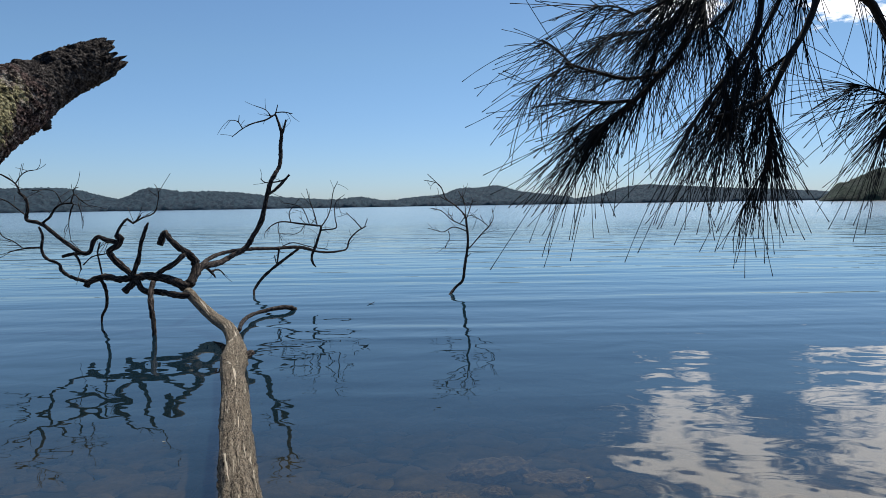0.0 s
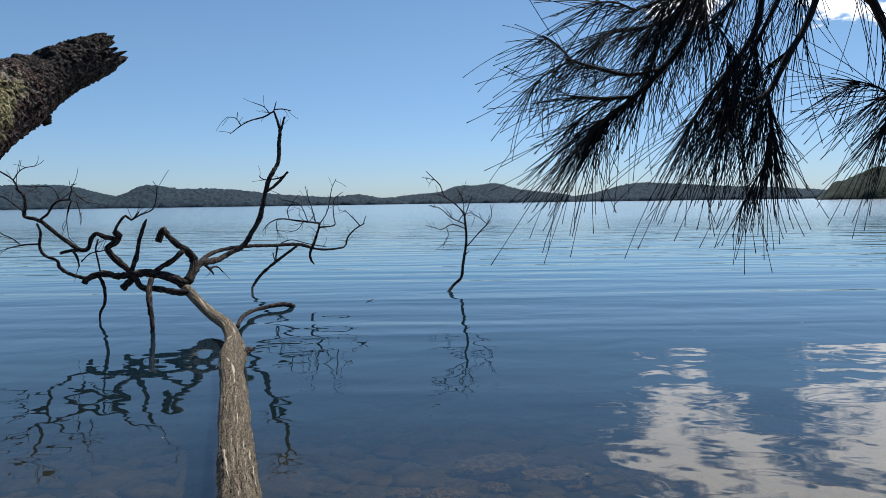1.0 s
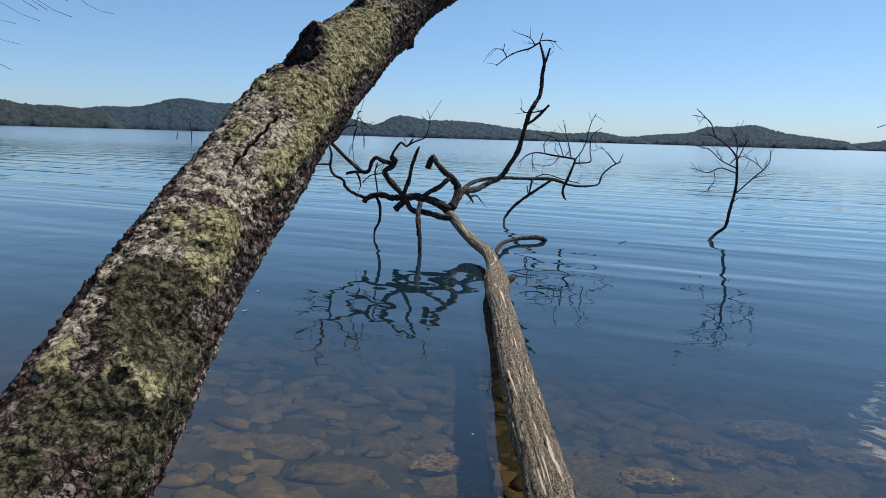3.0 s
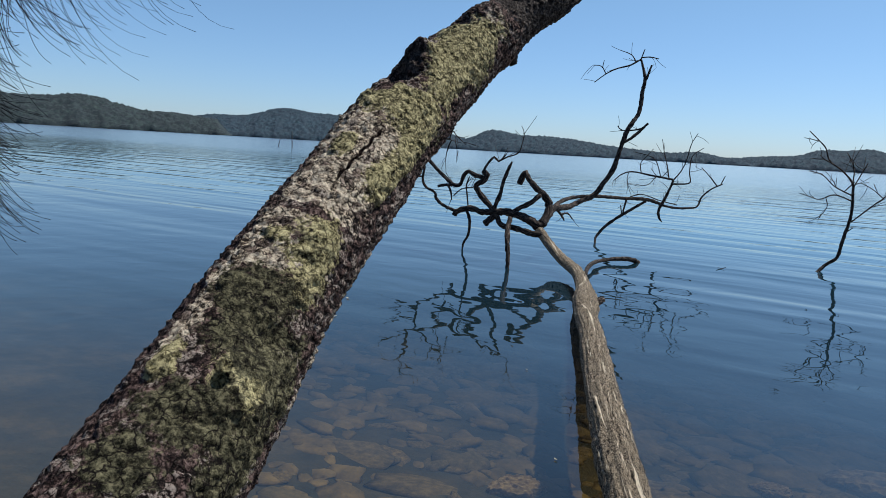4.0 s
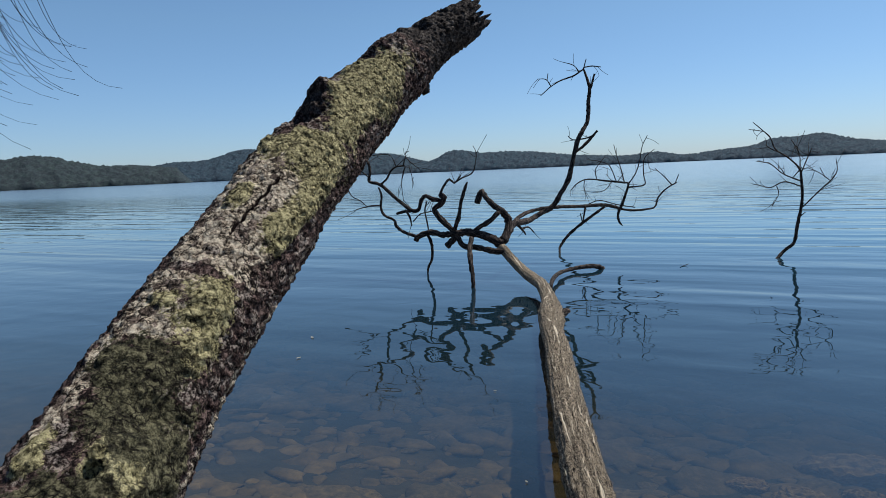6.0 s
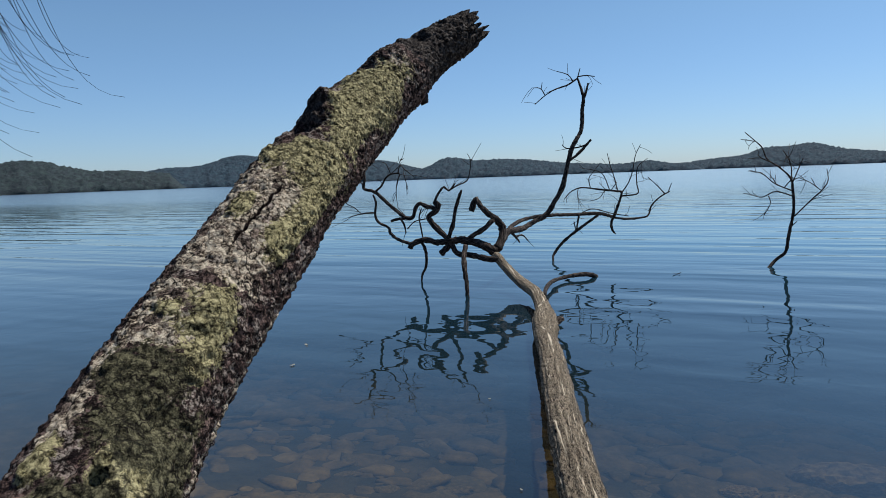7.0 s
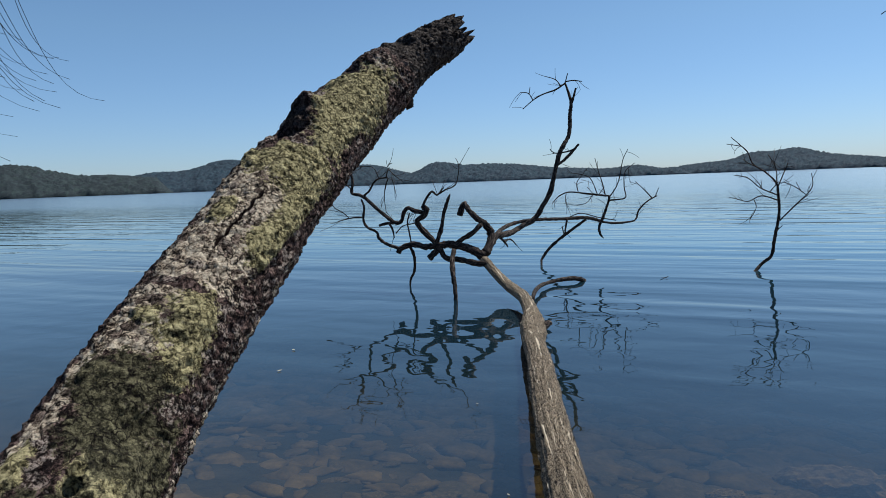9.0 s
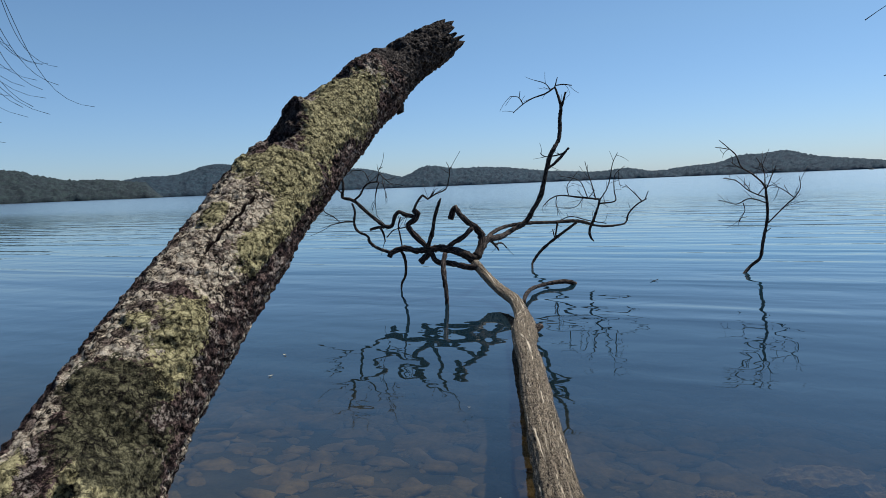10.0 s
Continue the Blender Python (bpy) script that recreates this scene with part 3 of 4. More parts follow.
limb("limb", [(-4.68, 9.13, 0.65, 0.022), (-4.62, 9.13, 0.52, 0.022), (-4.70, 9.29, 0.28, 0.020), (-4.82, 9.39, 0.12, 0.017), (-4.87, 9.45, 0.00, 0.013)])
limb("twig", [(-4.66, 9.13, 0.71, 0.012), (-4.69, 9.14, 0.87, 0.012), (-4.72, 9.15, 1.02, 0.011), (-4.68, 9.16, 1.16, 0.009)])
limb("twig", [(-5.23, 9.20, 0.97, 0.022), (-5.10, 9.20, 1.00, 0.022), (-4.98, 9.20, 1.01, 0.025)])
limb("twig", [(-5.06, 9.20, 1.00, 0.019), (-5.00, 9.19, 0.91, 0.016), (-4.97, 9.18, 0.78, 0.010)])
limb("twig", [(-4.94, 9.18, 0.85, 0.010), (-4.81, 9.18, 0.96, 0.008), (-4.61, 9.16, 1.00, 0.008)])
limb("twig", [(-4.48, 9.18, 1.23, 0.019), (-4.42, 9.20, 1.36, 0.019), (-4.33, 9.23, 1.47, 0.019), (-4.25, 9.23, 1.41, 0.015), (-4.14, 9.23, 1.52, 0.009)])
limb("twig", [(-4.25, 9.23, 1.41, 0.011), (-4.13, 9.25, 1.48, 0.009), (-3.97, 9.27, 1.55, 0.008), (-3.92, 9.27, 1.69, 0.007), (-3.90, 9.27, 1.84, 0.005), (-3.95, 9.27, 1.94, 0.004)])
limb("limb", [(-4.24, 9.14, 0.71, 0.028), (-4.16, 9.14, 0.92, 0.028), (-4.12, 9.15, 1.13, 0.025), (-4.06, 9.15, 1.30, 0.024), (-4.01, 9.16, 1.42, 0.012)])
limb("limb", [(-4.16, 9.14, 0.67, 0.037), (-4.26, 9.11, 0.57, 0.044), (-4.33, 9.04, 0.49, 0.046)])
limb("limb", [(-3.51, 9.21, 0.55, 0.061), (-3.48, 9.37, 0.69, 0.058), (-3.51, 9.46, 0.84, 0.052), (-3.57, 9.41, 0.96, 0.046), (-3.66, 9.25, 1.08, 0.040), (-3.78, 9.29, 1.18, 0.037), (-3.87, 9.35, 1.29, 0.034)])
limb("limb", [(-3.87, 9.35, 1.28, 0.037), (-3.91, 9.35, 1.21, 0.040), (-3.94, 9.32, 1.10, 0.046)])
limb("limb", [(-3.59, 9.29, 0.97, 0.034), (-3.69, 9.18, 0.85, 0.033), (-3.89, 9.16, 0.73, 0.034), (-3.98, 9.16, 0.60, 0.034)])
limb("limb", [(-3.90, 8.98, 0.62, 0.033), (-3.85, 8.78, 0.50, 0.033), (-3.75, 8.57, 0.32, 0.032), (-3.70, 8.50, 0.12, 0.029), (-3.68, 8.46, -0.06, 0.026)])
limb("limb", [(-3.49, 9.33, 0.65, 0.052), (-3.49, 9.65, 0.77, 0.047), (-3.52, 10.06, 0.75, 0.043), (-3.56, 10.68, 0.74, 0.041), (-3.48, 11.00, 0.82, 0.039), (-3.34, 11.20, 0.91, 0.043), (-3.21, 11.30, 1.13, 0.040), (-3.09, 11.40, 1.39, 0.040), (-3.03, 11.50, 1.73, 0.036), (-2.96, 11.60, 2.05, 0.037), (-2.85, 11.80, 2.35, 0.033), (-2.85, 11.90, 2.69, 0.033), (-2.83, 11.90, 2.92, 0.026), (-2.95, 12.00, 3.26, 0.015)])
limb("limb", [(-3.51, 9.56, 0.73, 0.031), (-3.55, 10.15, 0.84, 0.030), (-3.55, 10.90, 0.88, 0.028), (-3.30, 11.30, 0.90, 0.029), (-2.98, 11.90, 0.87, 0.030), (-2.66, 12.30, 0.86, 0.031), (-2.43, 12.50, 0.78, 0.027)])
limb("limb", [(-2.68, 12.30, 0.83, 0.023), (-2.91, 12.35, 0.67, 0.024), (-3.12, 12.40, 0.52, 0.027), (-3.36, 12.40, 0.32, 0.027), (-3.50, 12.30, 0.12, 0.024), (-3.50, 12.20, 0.03, 0.019), (-3.45, 12.10, -0.05, 0.019)])
limb("limb", [(-2.43, 12.50, 0.82, 0.024), (-2.47, 12.45, 0.67, 0.024), (-2.45, 12.45, 0.55, 0.019), (-2.39, 12.45, 0.47, 0.008)])
limb("twig", [(-2.43, 12.50, 0.79, 0.027), (-2.36, 12.50, 0.98, 0.023), (-2.29, 12.50, 1.22, 0.019), (-2.38, 12.50, 1.25, 0.016), (-2.69, 12.50, 1.29, 0.016), (-3.01, 12.50, 1.33, 0.012), (-3.20, 12.50, 1.27, 0.010), (-3.34, 12.50, 1.14, 0.006)])
limb("twig", [(-2.32, 12.50, 1.16, 0.016), (-2.17, 12.50, 1.17, 0.014), (-2.00, 12.50, 1.21, 0.012), (-2.04, 12.60, 1.40, 0.010), (-2.02, 12.60, 1.67, 0.008), (-1.85, 12.60, 1.82, 0.006)])
limb("twig", [(-2.29, 12.50, 1.22, 0.012), (-2.18, 12.60, 1.40, 0.010), (-2.11, 12.60, 1.61, 0.009), (-2.06, 12.60, 1.88, 0.008), (-1.97, 12.60, 2.07, 0.006)])
limb("twig", [(-2.36, 12.50, 1.25, 0.012), (-2.44, 12.60, 1.51, 0.009), (-2.51, 12.60, 1.73, 0.007), (-2.56, 12.60, 1.94, 0.005)])
limb("twig", [(-2.50, 12.50, 1.27, 0.009), (-2.65, 12.60, 1.57, 0.008), (-2.87, 12.60, 1.66, 0.006), (-3.02, 12.60, 1.68, 0.005)])
limb("twig", [(-2.85, 12.50, 1.31, 0.009), (-2.88, 12.50, 1.49, 0.008), (-2.79, 12.50, 1.62, 0.006), (-2.68, 12.50, 1.76, 0.005)])
limb("twig", [(-2.59, 12.50, 1.27, 0.008), (-2.68, 12.40, 1.13, 0.006), (-2.87, 12.40, 1.08, 0.005)])
limb("twig", [(-3.08, 12.50, 1.31, 0.008), (-3.07, 12.40, 1.16, 0.006), (-3.00, 12.40, 0.97, 0.005)])
limb("twig", [(-2.39, 12.60, 1.41, 0.008), (-2.54, 12.60, 1.25, 0.006), (-2.71, 12.60, 1.41, 0.005)])
limb("twig", [(-2.43, 12.50, 0.77, 0.019), (-2.22, 12.70, 0.73, 0.020), (-1.99, 12.90, 0.74, 0.018), (-1.89, 13.00, 0.78, 0.016), (-1.85, 13.10, 0.94, 0.016), (-1.71, 13.20, 1.10, 0.014), (-1.54, 13.30, 1.20, 0.010)])
limb("twig", [(-1.62, 13.20, 1.16, 0.012), (-1.75, 13.20, 1.31, 0.008), (-1.92, 13.20, 1.48, 0.006)])
limb("twig", [(-1.57, 13.30, 1.19, 0.008), (-1.51, 13.30, 1.35, 0.006)])
limb("twig", [(-2.93, 11.90, 0.87, 0.015), (-2.96, 11.90, 0.72, 0.015), (-3.01, 12.00, 0.58, 0.011), (-3.05, 12.00, 0.74, 0.008)])
limb("twig", [(-2.90, 12.00, 0.90, 0.009), (-2.70, 12.00, 0.96, 0.008), (-2.43, 12.20, 0.87, 0.008), (-2.14, 12.30, 0.81, 0.008)])
limb("twig", [(-3.52, 9.89, 0.73, 0.022), (-3.48, 10.05, 0.62, 0.017), (-3.47, 10.14, 0.55, 0.010)])
limb("twig", [(-3.49, 10.01, 0.65, 0.017), (-3.48, 10.33, 0.65, 0.013), (-3.42, 10.40, 0.56, 0.010)])
limb("twig", [(-3.04, 11.50, 1.79, 0.022), (-2.89, 11.50, 1.89, 0.022), (-2.77, 11.60, 2.02, 0.022), (-2.64, 11.60, 2.16, 0.018)])
limb("twig", [(-2.72, 11.60, 2.08, 0.011), (-2.86, 11.60, 2.04, 0.011), (-3.06, 11.60, 2.03, 0.009), (-3.14, 11.60, 2.10, 0.007)])
limb("twig", [(-2.83, 11.90, 2.87, 0.019), (-2.78, 11.90, 2.99, 0.019), (-2.74, 11.90, 3.14, 0.013)])
limb("twig", [(-2.95, 12.00, 3.25, 0.015), (-3.10, 11.90, 3.14, 0.013), (-3.30, 11.80, 3.07, 0.011), (-3.45, 11.70, 2.97, 0.009), (-3.61, 11.60, 2.82, 0.007)])
limb("twig", [(-3.45, 11.70, 2.97, 0.008), (-3.54, 11.70, 3.10, 0.008), (-3.69, 11.70, 3.12, 0.005)])
limb("twig", [(-3.52, 11.70, 3.07, 0.007), (-3.50, 11.70, 3.20, 0.005)])
limb("twig", [(-2.95, 12.00, 3.25, 0.011), (-2.90, 12.00, 3.42, 0.007)])
limb("twig", [(-2.95, 12.00, 3.28, 0.011), (-2.82, 12.10, 3.30, 0.010), (-2.67, 12.10, 3.27, 0.008)])
limb("twig", [(-3.03, 12.00, 3.21, 0.010), (-3.12, 12.00, 3.33, 0.008), (-3.32, 12.00, 3.41, 0.005)])
limb("limb", [(-2.58, 8.40, 0.06, 0.025), (-2.69, 8.90, 0.08, 0.026), (-2.75, 9.50, 0.07, 0.027), (-2.67, 9.95, 0.06, 0.028), (-2.49, 10.15, 0.07, 0.033), (-2.37, 10.30, 0.04, 0.033), (-2.33, 10.55, -0.04, 0.026)])

dead_sapling = base("dead_branch", (0.11, 11.91, -0.05), "thin bare branch standing up out of the water", "branch")
owner = dead_sapling
limb("stem", [(0.06, 11.77, -0.05, 0.025), (0.11, 11.91, 0.00, 0.025), (0.22, 12.00, 0.12, 0.025), (0.34, 12.00, 0.24, 0.025), (0.38, 12.00, 0.51, 0.025), (0.44, 12.00, 0.91, 0.021), (0.42, 12.00, 1.24, 0.019), (0.39, 12.00, 1.40, 0.015), (0.24, 12.00, 1.57, 0.012), (0.06, 12.10, 1.71, 0.011), (-0.02, 12.10, 1.90, 0.009), (-0.13, 12.10, 2.02, 0.008), (-0.27, 12.20, 2.16, 0.006)])
limb("twig", [(0.09, 12.00, 1.67, 0.008), (-0.02, 12.00, 1.73, 0.007), (-0.09, 12.00, 1.79, 0.005)])
limb("twig", [(-0.12, 12.00, 2.00, 0.007), (-0.23, 11.90, 2.02, 0.005), (-0.33, 11.90, 2.04, 0.005)])
limb("twig", [(0.42, 12.00, 1.20, 0.011), (0.16, 11.80, 1.33, 0.009), (-0.02, 11.70, 1.49, 0.007), (-0.21, 11.60, 1.54, 0.005)])
limb("twig", [(0.18, 11.80, 1.32, 0.007), (0.13, 11.70, 1.41, 0.006), (0.08, 11.70, 1.43, 0.005)])
limb("twig", [(0.43, 12.00, 1.12, 0.010), (0.19, 12.20, 1.19, 0.009), (0.00, 12.30, 1.10, 0.008), (-0.17, 12.40, 1.14, 0.006), (-0.29, 12.40, 1.17, 0.005)])
limb("twig", [(0.09, 12.30, 1.12, 0.008), (0.12, 12.30, 0.99, 0.006), (0.03, 12.30, 0.80, 0.005)])
limb("twig", [(0.40, 12.00, 1.38, 0.010), (0.40, 12.10, 1.58, 0.008), (0.34, 12.20, 1.75, 0.007), (0.28, 12.20, 1.85, 0.005)])
limb("twig", [(0.39, 12.10, 1.61, 0.007), (0.35, 12.00, 1.75, 0.005), (0.31, 12.00, 1.71, 0.005)])
limb("twig", [(0.42, 12.00, 1.34, 0.010), (0.48, 11.90, 1.52, 0.008), (0.54, 11.80, 1.70, 0.006)])
limb("twig", [(0.30, 11.90, 1.26, 0.007), (0.36, 11.90, 1.34, 0.007), (0.42, 11.90, 1.42, 0.006)])
limb("twig", [(0.45, 12.00, 0.80, 0.011), (0.64, 12.00, 1.01, 0.010), (0.75, 12.00, 1.13, 0.009), (0.83, 12.00, 1.21, 0.008), (0.90, 12.00, 1.35, 0.007), (0.88, 12.00, 1.53, 0.005)])
limb("twig", [(0.81, 12.00, 1.20, 0.007), (0.67, 12.10, 1.32, 0.006), (0.52, 12.20, 1.40, 0.005)])
limb("twig", [(0.74, 12.00, 1.26, 0.006), (0.67, 12.00, 1.40, 0.005)])
limb("twig", [(0.41, 12.00, 0.64, 0.009), (0.49, 12.00, 0.72, 0.005)])


# ---- the leaning mossy trunk ----
AXIS = [(-0.90, -0.75, -0.12, 0.160), (-0.92, -0.35, 0.20, 0.150), (-0.98, 0.10, 0.55, 0.142), (-1.05, 0.50, 0.84, 0.134),
        (-1.14, 0.937, 1.114, 0.126), (-1.22, 1.223, 1.285, 0.121), (-1.277, 1.582, 1.510, 0.119), (-1.318, 1.90, 1.698, 0.119),
        (-1.330, 2.156, 1.842, 0.112), (-1.305, 2.290, 1.928, 0.102), (-1.276, 2.42, 2.010, 0.083), (-1.215, 2.54, 2.092, 0.074), (-1.168, 2.625, 2.150, 0.058)]
# hollows in the trunk, and with a minus sign swellings: centre, radius, depth
DENTS = [((-1.315, 1.765, 1.745), 0.042, 0.038), ((-1.365, 1.81, 1.765), 0.042, 0.045),
         ((-1.332, 1.885, 1.812), 0.034, -0.024), ((-1.300, 1.890, 1.812), 0.032, -0.024), ((-1.305, 2.235, 2.014), 0.065, -0.013), ((-1.276, 2.375, 2.08), 0.045, 0.022), ((-1.201, 1.501, 1.517), 0.010, 0.030), ((-1.061, 0.908, 1.202), 0.012, 0.035),
         ((-1.208, 1.264, 1.418), 0.016, 0.014), ((-1.190, 1.282, 1.416), 0.016, 0.014), ((-1.164, 1.306, 1.411), 0.016, 0.012),
         ((-1.228, 1.384, 1.506), 0.014, 0.010), ((-1.236, 1.43, 1.54), 0.013, 0.010), ((-1.248, 1.504, 1.597), 0.014, 0.010), ((-1.141, 1.011, 1.267), 0.030, 0.010)]
leaning = base("leaning_trunk", (-0.90, -0.75, -0.1), "broken leaning tree trunk crusted with moss and lichen", "tree trunk")


# growths on the trunk: place round it (turns from the top), place along it (0 foot, 1 broken end), half sizes
MOSS = [(0.10, 0.838, 0.13, 0.046), (0.16, 0.785, 0.075, 0.032), (0.09, 0.733, 0.16, 0.024), (0.21, 0.704, 0.06, 0.034), (0.19, 0.668, 0.05, 0.020),
        (0.135, 0.596, 0.065, 0.020), (0.165, 0.573, 0.06, 0.018), (0.16, 0.517, 0.065, 0.014), (0.00, 0.512, 0.028, 0.008), (0.02, 0.678, 0.035, 0.012), (0.05, 0.593, 0.05, 0.008)]
LICHEN = [(0.02, 0.690, 0.11, 0.036), (0.07, 0.650, 0.15, 0.030), (0.10, 0.632, 0.085, 0.013), (0.03, 0.604, 0.085, 0.010), (0.975, 0.570, 0.035, 0.024),
          (0.14, 0.886, 0.065, 0.009), (0.15, 0.690, 0.05, 0.022), (0.325, 0.60, 0.014, 0.075), (0.98, 0.530, 0.03, 0.020), (0.04, 0.582, 0.07, 0.010), (0.10, 0.655, 0.09, 0.030)]
# dull olive moss; foliage shade on the lower trunk is painted with it too
DULL = [(0.09, 0.556, 0.11, 0.017), (0.155, 0.538, 0.08, 0.020), (0.07, 0.533, 0.05, 0.012), (0.24, 0.525, 0.05, 0.03), (0.22, 0.48, 0.05, 0.03), (0.06, 0.47, 0.06, 0.012), (0.11, 0.495, 0.10, 0.013)]
BARE = [(0.045, 0.752, 0.10, 0.008), (0.99, 0.742, 0.05, 0.010), (0.045, 0.617, 0.095, 0.0045), (0.28, 0.62, 0.055, 0.12), (0.955, 0.79, 0.055, 0.05), (0.93, 0.60, 0.04, 0.09)]
# bumps and hollows of the trunk: the same two places, radius and height in metres
LUMPS = [(0.98, 0.926, 0.030, 0.016), (0.97, 0.868, 0.046, -0.015), (0.00, 0.967, 0.016, -0.022), (0.05, 0.789, 0.030, 0.014), (0.045, 0.771, 0.024, -0.016), (0.165, 0.539, 0.035, -0.014),
         (0.10, 0.838, 0.09, 0.006), (0.12, 0.600, 0.05, 0.008), (0.16, 0.515, 0.05, 0.007)]


def leaning_trunk():
    rows = spline(AXIS, 0.002)
    keep = [i for i in range(len(rows)) if i % (2 if i > len(rows) * 0.45 else 10) == 0]
    line, rad = rows[keep, :3], rows[keep, 3]
    t, u, w = frames_along(line)
    sides = 200
    run = rows.shape[0] * 0.002

    def cover(a, v, spots):
        """1 in the middle of the nearest growth, 0 at its rim, down to -1 away from all."""
        best = -1.0
        for a0, v0, ha, hv in spots:
            if abs(v - v0) < 2 * hv:
                da = (a - a0 + 0.5) % 1.0 - 0.5
                best = max(best, 1 - math.hypot(da / ha, (v - v0) / hv))
        return best

    verts, uvs = [], []
    fields = {name: [] for name in ("moss", "lichen", "dull", "split", "rot_and_shade")}
    for i in range(len(line)):
        left = len(line) - 1 - i
        v = keep[i] / len(rows)
        for j in range(sides):
            turn = j / sides
            a = 2 * math.pi * turn
            d = u[i] * math.cos(a) + w[i] * math.sin(a)
            q = Vector(line[i] + d * rad[i])
            wander = noise.noise(q * 7) * 0.45 + noise.noise(q * 19 + Vector((4, 1, 7))) * 0.35
            bare = cover(turn, v, BARE) + wander * 0.6
            moss = cover(turn, v, MOSS) + wander + 0.12 - 1.6 * max(0.0, bare)
            lichen = cover(turn, v, LICHEN) - wander * 0.8 + 0.15 - 1.6 * max(0.0, bare)
            dull = cover(turn, v, DULL) + wander * 0.7 + 0.15
            # one long split runs along the top
            s0 = 0.084 + (v - 0.672) * 0.25 + 0.003 * math.sin(v * 500)
            split = 1 - abs((turn - s0) / 0.0055) - 3 * max(0.0, abs(v - 0.672) / 0.030 - 0.75)
            rot_and_shade = max((v - 0.905) / 0.03, 1 - (q - Vector((-1.335, 1.825, 1.80))).length / 0.058)
            big = noise.noise(q * 4.5) * 0.009 + noise.noise(q * 11) * 0.005
            crust = noise.voronoi(q * 44 + Vector((noise.noise(q * 30), noise.noise(q * 30 + Vector((7, 0, 0))), 0)) * 0.8)[0]
            plate = min(1.0, (crust[1] - crust[0]) * 2.2)
            r = rad[i] + big + noise.fractal(q * 52, 0.7, 2.1, 3) * 0.0052 + plate * 0.0042 - 0.001
            r += 0.007 * max(0.0, min(1.0, moss * 2.5)) - 0.010 * max(0.0, min(1.0, split * 2))
            for c, w0, deep in DENTS:
                g = (q - Vector(c)).length / w0
                if g < 2:
                    r -= deep * math.exp(-g ** 4)
            for a0, v0, size, high in LUMPS:
                if abs(v - v0) * run < 2 * size:
                    g = math.hypot(((turn - a0 + 0.5) % 1.0 - 0.5) * 2 * math.pi * rad[i], (v - v0) * run) / size
                    r += high * math.exp(-g ** 3)
            p = line[i] + d * r
            if left < 30:
                jag = noise.noise(Vector((math.cos(a) * 2.2, math.sin(a) * 2.2, 4))) * 0.09 + noise.noise(Vector((math.cos(a) * 6, math.sin(a) * 6, 1))) * 0.06
                p = p + t[i] * jag * (1 - left / 30.0)
            verts.append(tuple(p))
            uvs.append((turn, v))
            for name, value in zip(fields, (moss, lichen, dull, split, rot_and_shade)):
                fields[name].append(max(-1.0, min(1.0, value)))
    n = len(line)
    # the broken end is hollowed
    for inset, back in ((0.72, -0.005), (0.45, -0.05), (0.12, -0.075)):
        for j in range(sides):
            e = Vector(verts[(n - 1) * sides + j])
            c = Vector(line[-1])
            p = c + (e - c) * inset + Vector(t[-1]) * back
            verts.append(tuple(p + Vector((1, 1, 1)) * noise.noise(p * 60) * 0.006))
            uvs.append((j / sides, 1.0))
            for name in fields:
                fields[name].append(1.0 if name == "rot_and_shade" else -1.0)
    n += 3
    faces = [(i * sides + j, i * sides + (j + 1) % sides, (i + 1) * sides + (j + 1) % sides, (i + 1) * sides + j) for i in range(n - 1) for j in range(sides)]
    faces.append(tuple((n - 1) * sides + j for j in range(sides)))
    me = mesh_of("trunk", verts, faces, M_BARK, uvs)
    for name, values in fields.items():
        me.attributes.new(name, "FLOAT", "POINT").data.foreach_set("value", values)
    return me


part("trunk", leaning_trunk(), leaning)
part("branch_stub", tube("branch_stub", [(-1.27, 2.34, 1.91, 0.026), (-1.245, 2.35, 1.872, 0.019), (-1.237, 2.355, 1.852, 0.012)], M_ROT, 30, 0.003, 0.4, 0.3, 0.2), leaning)


# ---- overhanging casuarina foliage ----
def needle_mesh(stems, count, rng, spread, droop, length, mat, radius=0.0017, curl=0.0, lean=(0, 0, 0)):
    """Many thin drooping needles, springing from the outer part of the stems."""
    verts, faces = [], []
    for k in range(count):
        line = stems[rng.integers(len(stems))]
        f = rng.random() ** 0.7
        i = min(int(f * (len(line) - 1)), len(line) - 2)
        s = line[i] + (line[i + 1] - line[i]) * rng.random()
        tan = line[i + 1] - line[i]
        tan /= np.linalg.norm(tan) + 1e-9
        d = tan * 0.80 + rng.normal(size=3) * spread + np.array((0, 0, -droop)) + np.array(lean)
        d /= np.linalg.norm(d)
        ln = length * (0.35 + 0.75 * rng.random() ** 1.6)
        side = rng.normal(size=3)
        bend = np.array((0, 0, -1.0)) * rng.uniform(0.0, 0.5) + rng.normal(size=3) * 0.16
        seg = 10
        pts = []
        p, v = s.copy(), d.copy()
        for q in range(seg + 1):
            pts.append(p.copy())
            v = v + bend / seg + np.array((curl, curl * 0.4, curl * 0.7)) * (q / seg) ** 2
            v /= np.linalg.norm(v)
            p = p + v * ln / seg
        a = np.cross(d, side)
        a /= np.linalg.norm(a) + 1e-9
        b = np.cross(d, a)
        o = len(verts)
        for q, c in enumerate(pts):
            r = radius * (1.15 if q == seg else 1.0 - 0.28 * q / seg)
            for ang in (0.0, 2.094, 4.189):
                verts.append(tuple(c + (a * math.cos(ang) + b * math.sin(ang)) * r))
        for q in range(seg):
            for m in range(3):
                faces.append((o + q * 3 + m, o + q * 3 + (m + 1) % 3, o + q * 3 + 3 + (m + 1) % 3, o + q * 3 + 3 + m))
    return mesh_of("needles", verts, faces, mat)


